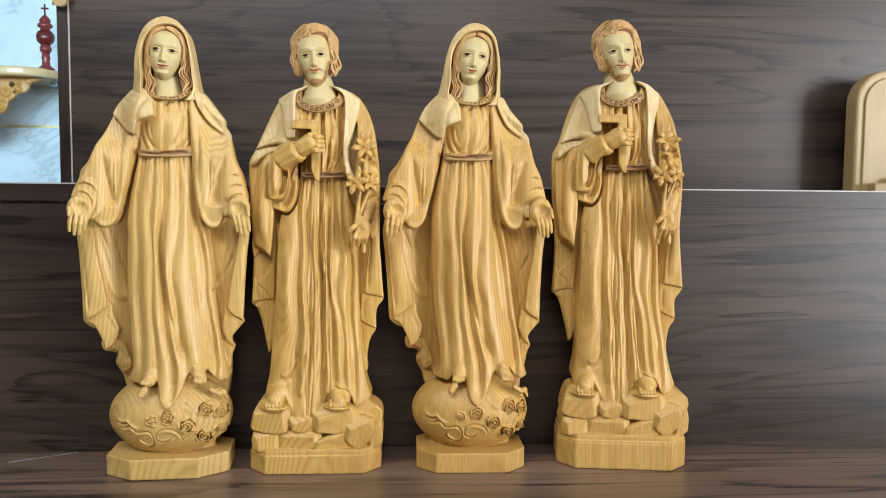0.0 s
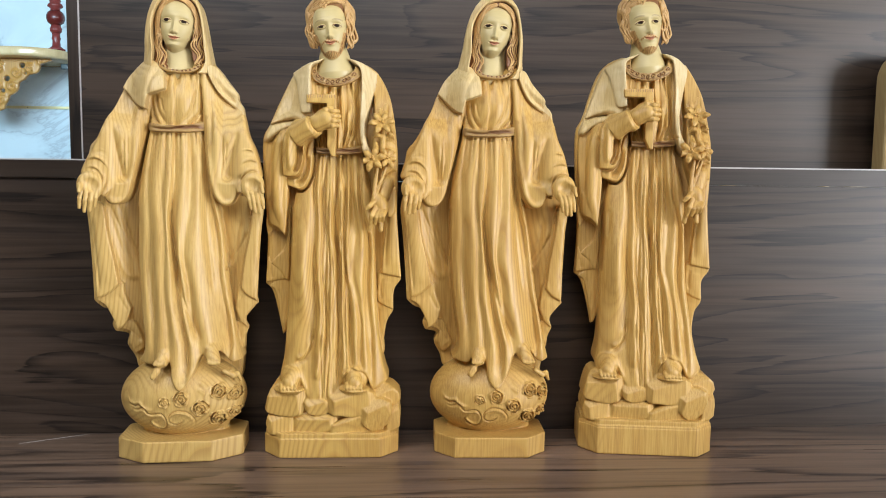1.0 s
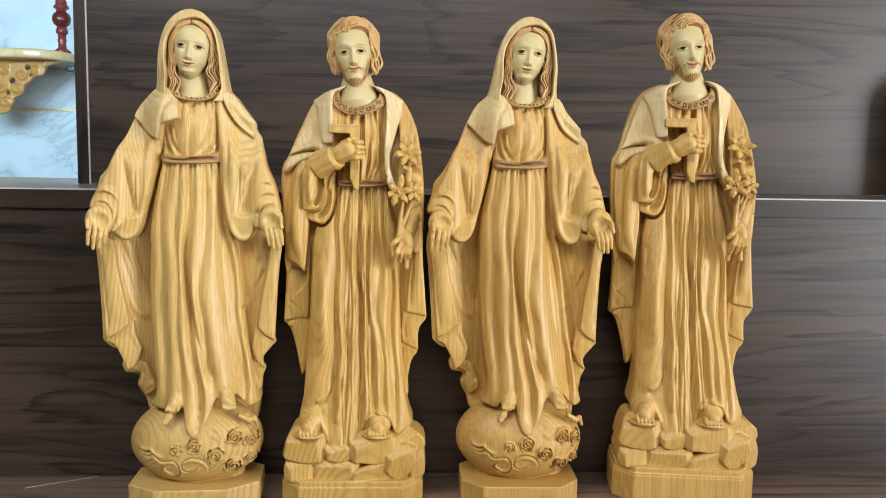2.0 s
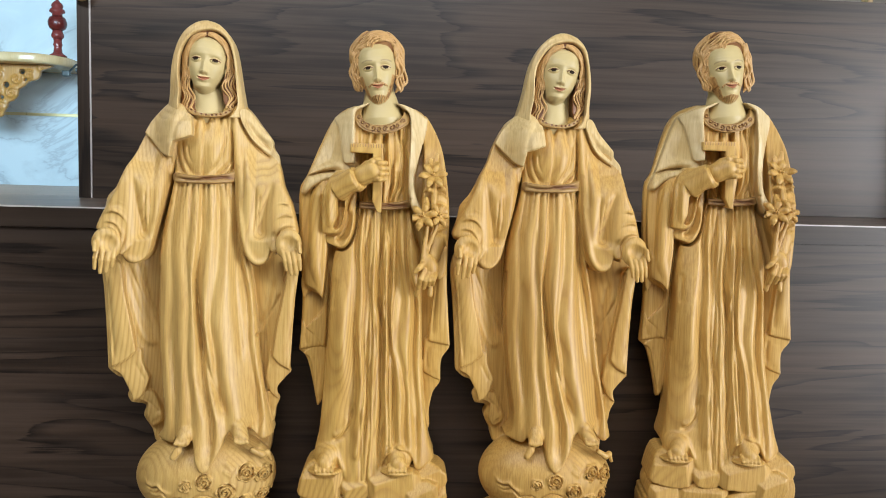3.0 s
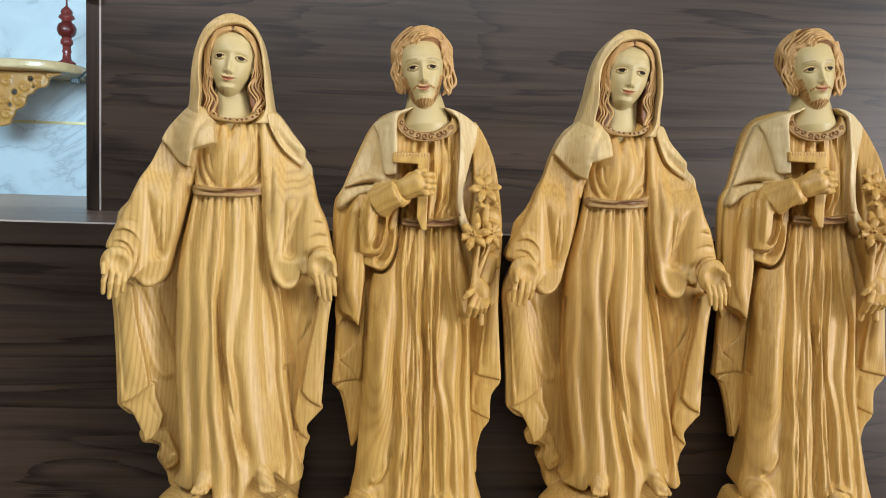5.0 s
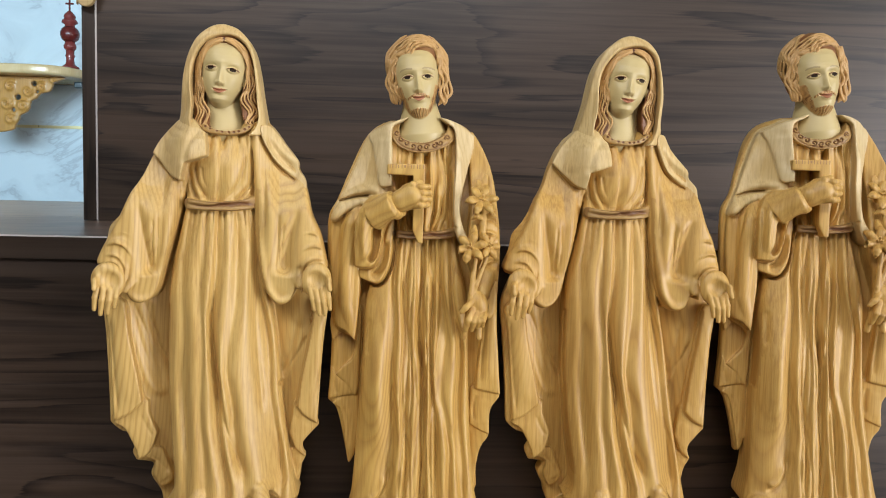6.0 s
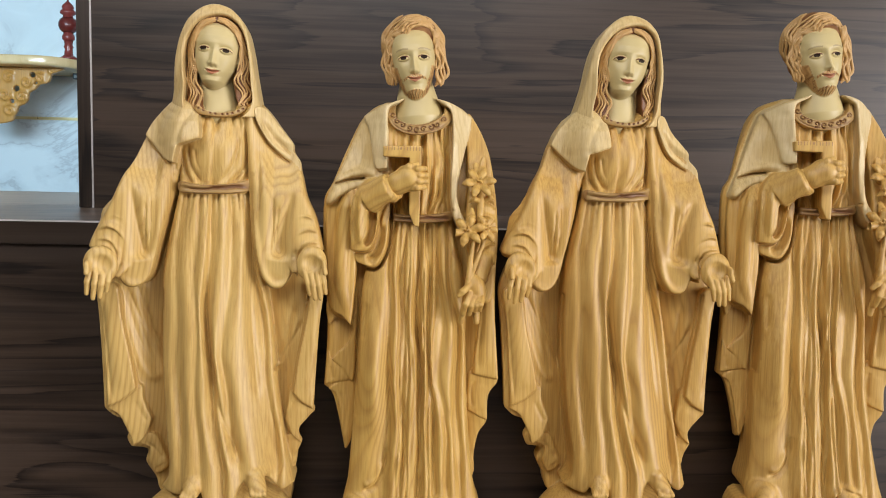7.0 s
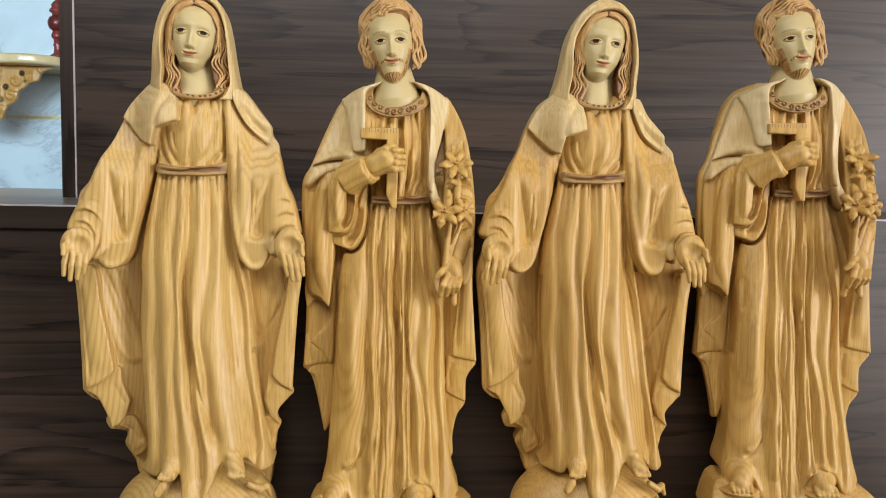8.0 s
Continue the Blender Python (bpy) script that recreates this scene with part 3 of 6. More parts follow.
def face(clay, c, tilt, stretch=1.0, man=False):
    """A carved face as a relief: c is the point between the eyes at the middle of the head. u runs across, v up, w forward."""
    ca, sa = math.cos(radians(tilt)), math.sin(radians(tilt))
    dx, dz = clay.x2 - c[0], clay.z2 - c[2]
    u = dx * ca - dz * sa
    v = dx * sa + dz * ca
    v = np.where(v < 0, v / stretch, v)
    if man:
        v = np.where(v < -20, -20 + (v + 20) / 1.32, v)
    au = np.abs(u)

    def along(rows):
        a, b = zip(*sorted(rows))
        return np.interp(v, a, b)

    def bump(u0, v0, su, sv):
        return np.exp(-((au - u0) / su) ** 2 - ((v - v0) / sv) ** 2)

    half = along([(30, 8), (24, 15.5), (15, 19.2), (5, 20.6), (0, 20.4), (-8, 19.0), (-16, 16.8), (-23, 13.5), (-28, 10.6), (-32, 6.8), (-34.5, 3.0)])
    keel = along([(30, 5), (26, 10), (20, 15.2), (12, 18.4), (6, 19.2), (0, 18.0), (-8, 18.6), (-14, 19.3), (-18, 19.5), (-22.5, 18.3), (-26.5, 18.6), (-30, 15.6), (-33, 10.5), (-35, 5)])
    w = keel * np.sqrt(np.clip(1 - np.clip(au / (half + 0.6), 0, 1) ** 2.3, 0, 1))
    ex = 9.6 if man else 10.0
    e = (au - ex) / 5.3
    lid = -0.3 + 1.9 * np.clip(1 - e * e, 0, 1) ** 0.8 - 0.5 * e
    low = -0.4 - 1.15 * np.clip(1 - e * e, 0, 1) - 0.3 * e
    near = np.clip((1.15 - np.abs(e)) * 3, 0, 1)
    w += (-2.0 if man else -1.3) * bump(ex - 0.5, 1.0, 6.2, 5.0) + (0.7 if man else 0.1) * bump(10, 7.6, 7, 2.4) + 1.0 * bump(11, -9, 6, 6) + 1.2 * np.exp(-(u / 6) ** 2 - ((v + 28) / 4) ** 2)
    w += 2.3 * np.sqrt(np.clip(1 - ((au - ex) / 5.2) ** 2 - ((v + 0.1) / 3.0) ** 2, 0, 1))
    w += near * (1.0 * np.exp(-((v - lid) / 0.75) ** 2) + 0.55 * np.exp(-((v - low) / 0.7) ** 2) - 0.8 * np.exp(-((v - lid - 1.9) / 0.6) ** 2))
    rise = (0.88 if man else 0.68) * along([(9, 0), (5, 0.9), (0, 2.9), (-6, 5.0), (-10, 6.6), (-11.6, 6.8), (-13, 5.0), (-14.6, 0.6), (-15.4, 0)])
    slim = along([(6, 3.4), (0, 2.5), (-6, 2.5), (-10, 2.7), (-13, 2.8)])
    w += rise * np.exp(-(au / slim) ** 1.8) + 1.5 * bump(3.0, -12.2, 1.5, 1.7) - 0.9 * bump(2.2, -14.6, 1.0, 0.8)
    mouth = -18.7 + 0.026 * u * u - 0.25 * np.exp(-(u / 1.4) ** 2)
    wide = 6.4
    up = np.clip(1 - (au / wide) ** 2, 0, 1)
    w += 1.5 * up * np.exp(-((v - mouth - 1.0) / 0.95) ** 2) + 1.8 * np.clip(1 - (au / 5.4) ** 2, 0, 1) * np.exp(-((v - mouth + 1.7) / 1.25) ** 2)
    w -= 1.3 * np.clip((wide + 0.6 - au) * 2, 0, 1) * np.exp(-((v - mouth) / 0.5) ** 2)
    w = w.astype(np.float32)
    front = c[1] - w
    edge = np.maximum((au - half) * 0.92, np.maximum(v - 29, -34.6 - v)).astype(np.float32)
    clay.ball((c[0] + 5 * sa, c[1] + 4, c[2] + 5 * ca), (19.6, 19.5, 24), 0, 1)
    clay.layer(edge, front, c[1] + 16.0, 2.0, 2.5, 1)
    # paint of eyes and lips
    deep = clay.y < c[1] - 7

    def tint(mask, mat):
        clay.mat[(mask[:, None, :] & deep) & (clay.mat == 1)] = mat

    if man:
        hair = np.minimum(np.maximum(np.abs(v + 15.4 + 0.035 * u * u) - 1.2, au - 10.5), np.minimum(np.maximum(v + 25.6 + 0.02 * u * u, au - 12.5), np.maximum(np.maximum(half - 3.4 - au, v + 7), -v - 34)))
        curl = np.sin(2.3 * u + 1.9 * np.sin(0.8 * v + 0.5 * u)) * np.clip(-(v + 13) / 8, 0.35, 1)
        clay.layer(np.maximum(hair, edge - 0.3).astype(np.float32), (front - 0.5 - 0.55 * curl).astype(np.float32), c[1] + 6.0, 0.9, 0.6, 2, np.clip(0.25 - 0.75 * curl, 0, 0.9).astype(np.float32))
        tint((np.abs(v - 8.0 + 0.035 * (au - 9) ** 2) < 0.75) & (au > 4.6) & (au < 16.5), 8)
    tint((((au - ex) / 2.8) ** 2 + ((v - 0.1) / 2.0) ** 2 < 1) & (v < lid) & (v > low), 4)
    tint((np.abs(v - lid + 0.1) < 0.42) & (np.abs(e) < 0.97), 5)
    tint((v > mouth) & (v < mouth + 1.7 * up ** 0.7) & (au < wide - 0.5), 3)
    tint((v < mouth) & (v > mouth - 2.1 * np.clip(1 - (au / 6.0) ** 2, 0, 1) ** 0.7), 3)
    tint((np.abs(v - mouth) < 0.3) & (au < wide), 7)


def hand(clay, palm, fingers, thumb, r=4.0):
    """An open hand: palm (centre, radii), finger lines, thumb line."""
    clay.ball(palm[0], palm[1], 0, 0, tilt=palm[2])
    for line in fingers:
        clay.rods(line, [r, r * 0.92, r * 0.70], 0.5)
    clay.rods(thumb, [r * 1.15, r * 1.05, r * 0.8], 2.2)


def spiral(cx, cz, r, turns, start=0.0, way=1, n=26):
    out = []
    for i in range(n):
        f = i / (n - 1)
        a = start + way * turns * 2 * math.pi * f
        out.append((cx + r * (1 - 0.92 * f) * math.cos(a), cz + r * (1 - 0.92 * f) * math.sin(a)))
    return out


def rose(clay, field, cx, cz, r, seed=0):
    rnd = random.Random(seed)
    turn = rnd.uniform(0, 6)
    ang = np.arctan2(clay.z2 - cz, clay.x2 - cx)
    d = np.hypot(clay.x2 - cx, clay.z2 - cz) / (r * (1 + 0.07 * np.cos(5 * (ang + turn))))
    field += (0.8 * r * np.clip(1 - d ** 4, 0, 1)).astype(np.float32)
    clay.stroke(field, spiral(cx, cz, r * 0.82, 2.6, turn, 1, 60), r * 0.12, -r * 0.8, n=1)
    for i in range(5):
        a0 = turn + i * 2 * math.pi / 5
        arc = [(cx + r * (0.62 + 0.3 * f) * math.cos(a0 + f * 1.1), cz + r * (0.62 + 0.3 * f) * math.sin(a0 + f * 1.1)) for f in (0, 0.5, 1)]
        clay.stroke(field, arc, r * 0.08, -r * 0.3)


def slab(clay, half_x, y0, y1, z0, z1, cham_x, cham_y, r=1.2):
    """The chamfered base block."""
    d = soft_max(np.abs(clay.x) - half_x, soft_max(y0 - clay.y, clay.y - y1, 0.5), r)
    q = (np.abs(clay.x) - (half_x - cham_x)) / cham_x + (y0 + cham_y - clay.y) / cham_y - 1
    q2 = (np.abs(clay.x) - (half_x - cham_x)) / cham_x + (clay.y - y1 + cham_y) / cham_y - 1
    s_ = cham_x * cham_y / math.hypot(cham_x, cham_y)
    d = soft_max(soft_max(d, q * s_, r), q2 * s_, r)
    clay.add(soft_max(soft_max(d, z0 - clay.z, r), clay.z - z1, r))


def carve_lady(half=75.5, cham=35, seed=0):
    c = Clay((-114, -60, -3), (114, 56, 494), 1.1)
    slab(c, half, -50, 50, 0, 26, cham, 24)
    # globe with clouds and roses
    g = c.flat()
    c.stroke(g, [(-62.3, 79.9), (-58.1, 73.1), (-52.6, 71), (-46.3, 72.8), (-42.7, 68.8), (-35.3, 64.6), (-27.8, 65.7)], 2.0, 2.2)
    c.stroke(g, [(-60, 71.2), (-52.6, 67.7), (-46.4, 68.9), (-41.5, 64.8), (-32.2, 60.5)], 1.6, -2.0)
    for line in ([(-59, 66.4), (-51, 62.6), (-41, 65.2), (-34, 58), (-19.5, 59.5), (-12.9, 50), (-15.8, 40.1), (-24.6, 38.2), (-33.2, 45.7), (-31, 50.6), (-26.5, 47)],
                 [(18.2, 40), (19.6, 51), (11.6, 60.7), (-0.6, 62.5), (-9.4, 57), (-9.6, 48.5), (-2.2, 44.7), (6, 49.4), (3.4, 54.5)]):
        c.stroke(g, [(x * 0.96, 50 + (z - 50) * 0.86) for x, z in line], 2.6, 2.4)
        c.stroke(g, line, 1.2, -3.4)
    roses = [(-15.2, 73.7, 7.0), (5.1, 78.1, 9.8), (27.3, 65.3, 10.6), (48.8, 84.1, 10.2), (47, 48.8, 11.2), (66, 78.6, 9.6), (65, 54, 8.6)]
    for i, (cx, cz, r) in enumerate(roses):
        rose(c, g, cx, cz, r, i + seed)
    for a, b in ([(37.4, 87.5), (25.5, 97.8)], [(35.4, 82.9), (24.1, 89.2)], [(59.1, 102.4), (63.1, 110.4)]):
        c.stroke(g, [a, ((a[0] + b[0]) / 2, (a[1] + b[1]) / 2), b], (3.6, 1.2), 2.6)
        c.stroke(g, [a, b], 0.8, -1.4)
    c.ball((0, 0, 72), (77, 49, 52), 0, 0, g, 0.0, np.clip(-g / 4.5, 0, 0.7))
    c.rod((-34, 6, 34), (34, 6, 34), 20, 20, 3)
    # the mantle that hangs behind, with its rippled hems
    back = c.inside([(-85.9, 373.2), (-102.3, 339.9), (-111.5, 313.3), (-109.6, 280), (-107.5, 239.6), (-106, 193.5), (-106, 193.5), (-95.3, 183.8), (-77.9, 179.5), (-86, 164.5), (-83, 153.4), (-83, 153.4), (-68.8, 149.1), (-71.7, 135.3), (-64.1, 118), (-56, 100), (-15.5, 98), (31.3, 98), (69, 90), (69, 90), (72.6, 127.5), (74.8, 143), (78.9, 155.6), (78.9, 155.6), (75.6, 168.3), (88.5, 185), (90.6, 190.6), (90.6, 190.6), (92.8, 232.3), (95, 273.7), (98.5, 308), (86.5, 341.8), (73.3, 375.4), (34, 441.6), (-30.9, 440.2)])
    f = c.flat(8.0)
    f += 16 * np.clip((np.abs(c.x2) - 46) / 60, -1, 1) ** 2 * -0.5
    for pts, w, h in (([(-90, 307.7), (-80.2, 261.3), (-69.4, 231.1), (-55.6, 216.9)], 4, 5), ([(-85.6, 307.7), (-73.9, 261.3), (-61.7, 231.1)], 3, -3), ([(-72.2, 300.8), (-63.5, 260.7), (-59.2, 220.2)], 3, -3),
                      ([(81, 302), (70.8, 261.4), (60.8, 240.9), (50.8, 228.7)], 4, 5), ([(74.4, 302), (64.9, 261.3), (54.2, 240.9)], 3, -3), ([(59.8, 192.1), (56.8, 157.4), (62.6, 122.4)], 3, -3),
                      ([(-67.5, 193.1), (-57.8, 158.8), (-46.8, 124.1)], 4, -4)):
        c.stroke(f, pts, w, -h)
    for pts, w, h in (([(-86, 314), (-76.5, 290), (-69, 269), (-62, 243)], 2.4, 5), ([(-75, 316), (-71, 296), (-65.7, 275), (-54.5, 248), (-46, 227)], 2.6, 6), ([(-68.7, 311), (-67.5, 290), (-61.8, 269)], 2.2, 4),
                      ([(82, 280), (74, 264), (64.7, 248), (56, 233)], 2.6, 6), ([(72, 305), (68, 270), (66, 230), (66, 190)], 2.2, 3)):
        c.stroke(f, pts, w, h)
    c.layer(back, f + 4, 46.0, 7)
    # folded edges of the mantle
    folds = (([(-107.6, 311.4), (-104.4, 281.9), (-102.3, 242.2), (-100.9, 196.2), (-100.9, 196.2), (-87.5, 202.1), (-72.6, 214.8), (-72.6, 214.8), (-77.7, 242.2), (-84.5, 275.4), (-89.4, 311.5)], -14, [(-96.4, 301.6), (-91.3, 255.5), (-86, 212.2)], [(-104, 301.6), (-100.3, 248.9), (-96.4, 202.2)]),
             ([(-100.9, 196.4), (-91, 186.9), (-81.8, 167.9), (-78.9, 157), (-78.9, 157), (-68.5, 164.3), (-61.7, 182.6), (-61.7, 182.6), (-68.9, 201.6), (-72.5, 216.4)], -5, [(-87, 195), (-80.9, 181.4), (-72.2, 167.8)], [(-76.6, 201.6), (-70.5, 188.1), (-65.6, 179.9)]),
             ([(-78.1, 160.6), (-65.4, 152.2), (-67, 138.6), (-60.8, 124.7), (-49, 132.8), (-52.6, 147.9), (-61.2, 167.2)], 3, [(-62.8, 153.5), (-59.2, 139.8), (-55.5, 132.9)], [(-70.4, 160.5), (-60.3, 150.8), (-52.7, 139.7)]),
             ([(100.7, 312.7), (97.3, 275.7), (94.5, 235), (92.3, 192.6), (92.3, 192.6), (79.8, 199.6), (70.6, 211.3), (70.6, 211.3), (74.8, 241.9), (81.6, 275.7), (87, 312.6)], -14, [(93.5, 302.7), (89.3, 255.4), (81.2, 211.2)], [(99.4, 302.7), (95.9, 248.6), (89, 200.9)]),
             ([(92.8, 193.6), (88.7, 185.3), (78, 171.6), (80.6, 157.8), (80.6, 157.8), (71.3, 166.2), (64.8, 181.4), (64.8, 181.4), (67.6, 200.6), (71.7, 214.3)], -5, [(80.8, 193.7), (75.4, 179.9), (71.4, 170.3)], [(74.2, 200.6), (68.8, 189.6), (67.4, 180)]),
             ([(80.4, 160.1), (76.3, 146.2), (74.2, 130.9), (68.1, 131), (62.9, 146.4), (65.7, 165.8)], 3, [(72.3, 158.8), (70.3, 146.3), (70.2, 134.5)], [(67, 162.3), (65.6, 151.9), (65.6, 141.5)]))
    for pts, y, crest, dip in folds:
        f = c.flat(y)
        c.stroke(f, crest, 6, -1.4)
        c.stroke(f, dip, 2.2, 2.2)
        c.layer(c.inside(pts), f, y + 24.0, 3.5, 2)
    # gown
    gown = c.inside([(-21, 470), (-30.1, 448.4), (-32.9, 413), (-34.3, 398.8), (-40.8, 370.9), (-46.7, 341.7), (-49.5, 309.2), (-51, 263.3), (-49.2, 223.5), (-46.2, 183.4), (-41.7, 151), (-42.1, 132.7), (-50, 121.3), (-50, 121.3), (-30.8, 117.6), (-24.2, 126.3), (-12.5, 130.9), (-7.6, 115.1), (-5.2, 100), (2.4, 88.8), (11.6, 94.1), (21, 110.5), (29.1, 130.2), (40.9, 136.9), (51.3, 129.9), (60.4, 118), (74.9, 119.2), (74.9, 119.2), (69.8, 141.3), (64.8, 168.7), (59.8, 202.8), (56.2, 236.5), (52.6, 270), (47.8, 303.2), (41.5, 336), (35.2, 368.7), (31.5, 394.7), (30.9, 414.2), (33, 449.9), (29.3, 470)])
    f = -c.hump([(470, -2), (406, -3), (323, -3), (191, 5), (117, 10)], [(470, 44), (440, 38), (406, 36), (323, 50), (191, 60), (90, 70)],
                [(470, 17), (440, 23), (410, 21), (380, 24), (323, 30), (200, 39), (117, 46), (95, 52), (75, 57)], 2.0)
    c.pleats(f, [
        (390, -32, -26, -18, -12, -4, -2, 8, 17, 25, 30, 34), (354, -39, -34, -25, -17, -8, -3, 9, 16, 26, 33, 36),
        (302, -42, -36, -25, -15, -11, -6, 5, 14, 23, 38, 45), (249, -42, -34, -23, -16, -11, -5, 3, 9, 20, 46, 54),
        (195, -40, -31, -21, -14, -8, 1, 8, 14, 25, 51, 58), (141, -34, -27, -19, -10, -1, 10, 16, 26, 39, 60, 68)],
        [3.5, 3.0, 11.0, 5.0, 10.5], [(400, 0.45), (340, 0.9), (230, 1.15), (150, 1.1), (110, 0.5), (90, 0)])
    for x, dx, end, w, h in ((-28, -8, 345, 1.5, 3.6), (-23, -6, 352, 1.4, 3.2), (-18, -5, 366, 1.3, 3.0), (-12.5, -3, 318, 1.7, 4.6), (-6, -1.5, 350, 1.3, 3.0), (-1.5, 0, 376, 1.2, 2.4),
                             (3.5, 1, 345, 1.5, 3.6), (9, 1.5, 374, 1.2, 2.6), (14.5, 3, 340, 1.6, 4.0), (20, 4, 368, 1.3, 3.0), (25, 6, 350, 1.4, 3.4), (30, 6, 360, 1.3, 3.0)):
        c.stroke(f, [(x, 402), (x + dx * 0.4, (402 + end) / 2 + 8), (x + dx, end)], (w, 0.7 * w), (h, 0.2))
    for pts, w, h, *side in (
            ([(-31, 310), (-31, 260), (-30, 200), (-26, 150)], (2.6, 4), (2.4, 2.6)),
            ([(30, 330), (33, 290), (37, 245), (42, 200)], (2.2, 3.2), (3.0, 3.4)),
            ([(-2, 250), (4, 214), (14, 178), (28, 146)], (2.4, 3.6), (4.0, 6.0)),
            ([(-24.8, 122.4), (-18.3, 131.7), (-9.3, 134.9)], 3, -3), ([(32.9, 134.9), (43.2, 140.1), (53.5, 133.2)], 3.2, -3.5)):
        c.stroke(f, pts, w, h, side=sum(side))
    for pts, w, h in (
            ([(-23.5, 446), (-22, 430), (-18, 419), (-11, 409)], (1.3, 2.0), (3.0, 5.0)), ([(-29, 442), (-28, 424), (-24, 414), (-19, 408)], (1.4, 1.8), (3.0, 4.6)), ([(-17, 442), (-16, 430), (-12, 421)], (1.2, 0.8), (3.0, 0.5)),
            ([(22, 456), (21, 441), (16, 425), (4, 409)], (1.2, 2.1), (2.5, 5.4)), ([(29.5, 440), (27, 426), (20, 416), (11, 408)], (1.3, 2.0), (3.0, 5.0)), ([(31, 428), (28, 418), (22, 409)], (1.2, 1.7), (3.0, 4.2)),
            ([(-9, 477), (-10, 466), (-11.5, 452)], (1.5, 0.9), (3.6, 0.4)), ([(-3, 477), (-3, 464)], (1.4, 0.9), (3.2, 0.4)), ([(2, 476), (1.5, 466), (1.5, 456)], (1.5, 0.9), (3.8, 0.4)),
            ([(7.5, 476), (8, 464)], (1.4, 0.9), (3.2, 0.4)), ([(13, 477), (15, 466), (16, 450)], (1.5, 1.0), (4.0, 0.4)), ([(19, 478), (22, 466), (24, 452)], (1.5, 1.0), (3.8, 0.4)), ([(24.5, 480), (28, 466), (29, 448)], (1.4, 1.2), (3.4, 0.6)),
            ([(-16, 476), (-18, 462), (-22, 448)], (1.4, 1.0), (3.4, 0.5))):
        c.stroke(f, pts, w, h)
    c.layer(gown, f, 24.0, 4, 1.5)
    c.ball((1.5, -12.5, 436), (17, 9.5, 22), 9)
    # arms and the mantle over them
    left = c.inside([(-26.3, 468.3), (-50.2, 472.2), (-64.1, 454.5), (-73.1, 431.7), (-82, 415.5), (-89.7, 396), (-98.6, 378.4), (-107.5, 361.5), (-111.4, 349.8), (-104, 346), (-92.8, 344.8), (-88.5, 334.5), (-86.2, 322.8), (-80.6, 315), (-72.5, 312.4), (-63, 316.4), (-56, 326.9), (-51.4, 345.3), (-45.5, 367.5), (-38.9, 393.6), (-33.1, 418.4), (-28.4, 442.4)])
    f = -c.hump([(470, -40), (400, -72), (330, -85), (290, -88)], [(470, 34), (420, 34), (380, 46), (330, 56), (290, 50)], [(470, 18), (400, 27), (350, 30), (290, 26)], 2.2)
    for pts, w, h in (([(-74, 412), (-70, 380), (-66, 356), (-63.5, 337)], (3.5, 8), (3, 13)), ([(-60, 392), (-61, 366), (-61.5, 344)], 0.9, 2.2), ([(-55.5, 398), (-56, 372), (-58, 348)], 0.8, 1.6), ([(-53.7, 431.3), (-52.9, 386.9), (-55.8, 342.1)], (3, 4), 1.8), ([(-46.3, 437.8), (-45.4, 399.7), (-50.8, 348.6)], (4, 5), -1.6),
                      ([(-81.9, 323.9), (-75.9, 316.9), (-67.9, 314.4), (-58.6, 318.3), (-51.6, 328.7), (-47.1, 346), (-39.5, 371.1)], 4, -3.5), ([(-39, 425.3), (-38, 393.5), (-43.3, 361.5)], 1.8, 2.2), ([(-32.5, 457.2), (-35.2, 431.7), (-36.6, 417.7)], 2, 2)):
        c.stroke(f, pts, w, h)
    c.layer(left, f, 24.0, 5, 1)
    right = c.inside([(27.2, 476.7), (29.6, 444.1), (30.1, 408), (32.5, 375), (35.6, 347.2), (40.7, 327.3), (49.2, 314.1), (57.6, 311.5), (65.5, 315.5), (70.8, 325.6), (73.4, 338.3), (76, 346.3), (87.9, 347.8), (99.7, 347.9), (97.1, 365.9), (93.1, 381.2), (85.3, 398.4), (80.1, 420.8), (71, 443), (56.8, 462.4), (41.3, 480.4)])
    f = -c.hump([(470, 42), (400, 66), (330, 74), (290, 74)], [(470, 34), (420, 36), (380, 44), (330, 54), (290, 50)], [(470, 18), (400, 26), (350, 28), (290, 24)], 2.2)
    for pts, w, h in (([(74, 406), (66, 381), (61, 358), (59, 338)], (3.5, 8.5), (3, 13)), ([(55, 398), (54.5, 372), (54.5, 344)], 0.9, 2.2), ([(60, 392), (57.5, 366), (57, 346)], 0.8, 1.8), ([(45.7, 440), (46.8, 388.4), (46.6, 336.5)], (4, 5), -1.6), ([(52.1, 446.6), (54.4, 401.5), (50.5, 349.6)], (3, 4), 1.6),
                      ([(34.1, 394.7), (37.8, 362.4), (44, 330), (52.3, 317), (60.6, 314.5), (68.2, 318.4), (74, 330.3)], 4, -3.5), ([(39.4, 446.3), (40.6, 414.1), (41.7, 381.9)], 1.8, 2.2)):
        c.stroke(f, pts, w, h)
    c.layer(right, f, 24.0, 5, 1)
    # sleeves within sleeves, their rims arched round the wrists
    c.rods([(-77.6, 0, 400.9), (-89.9, -6, 377.2), (-95.1, -10, 360.3)], [9, 13, 12], 5)
    c.rods([(61.2, 0, 403.3), (75.5, -4, 379.6), (83.1, -8, 362.5)], [9, 13, 12], 5)
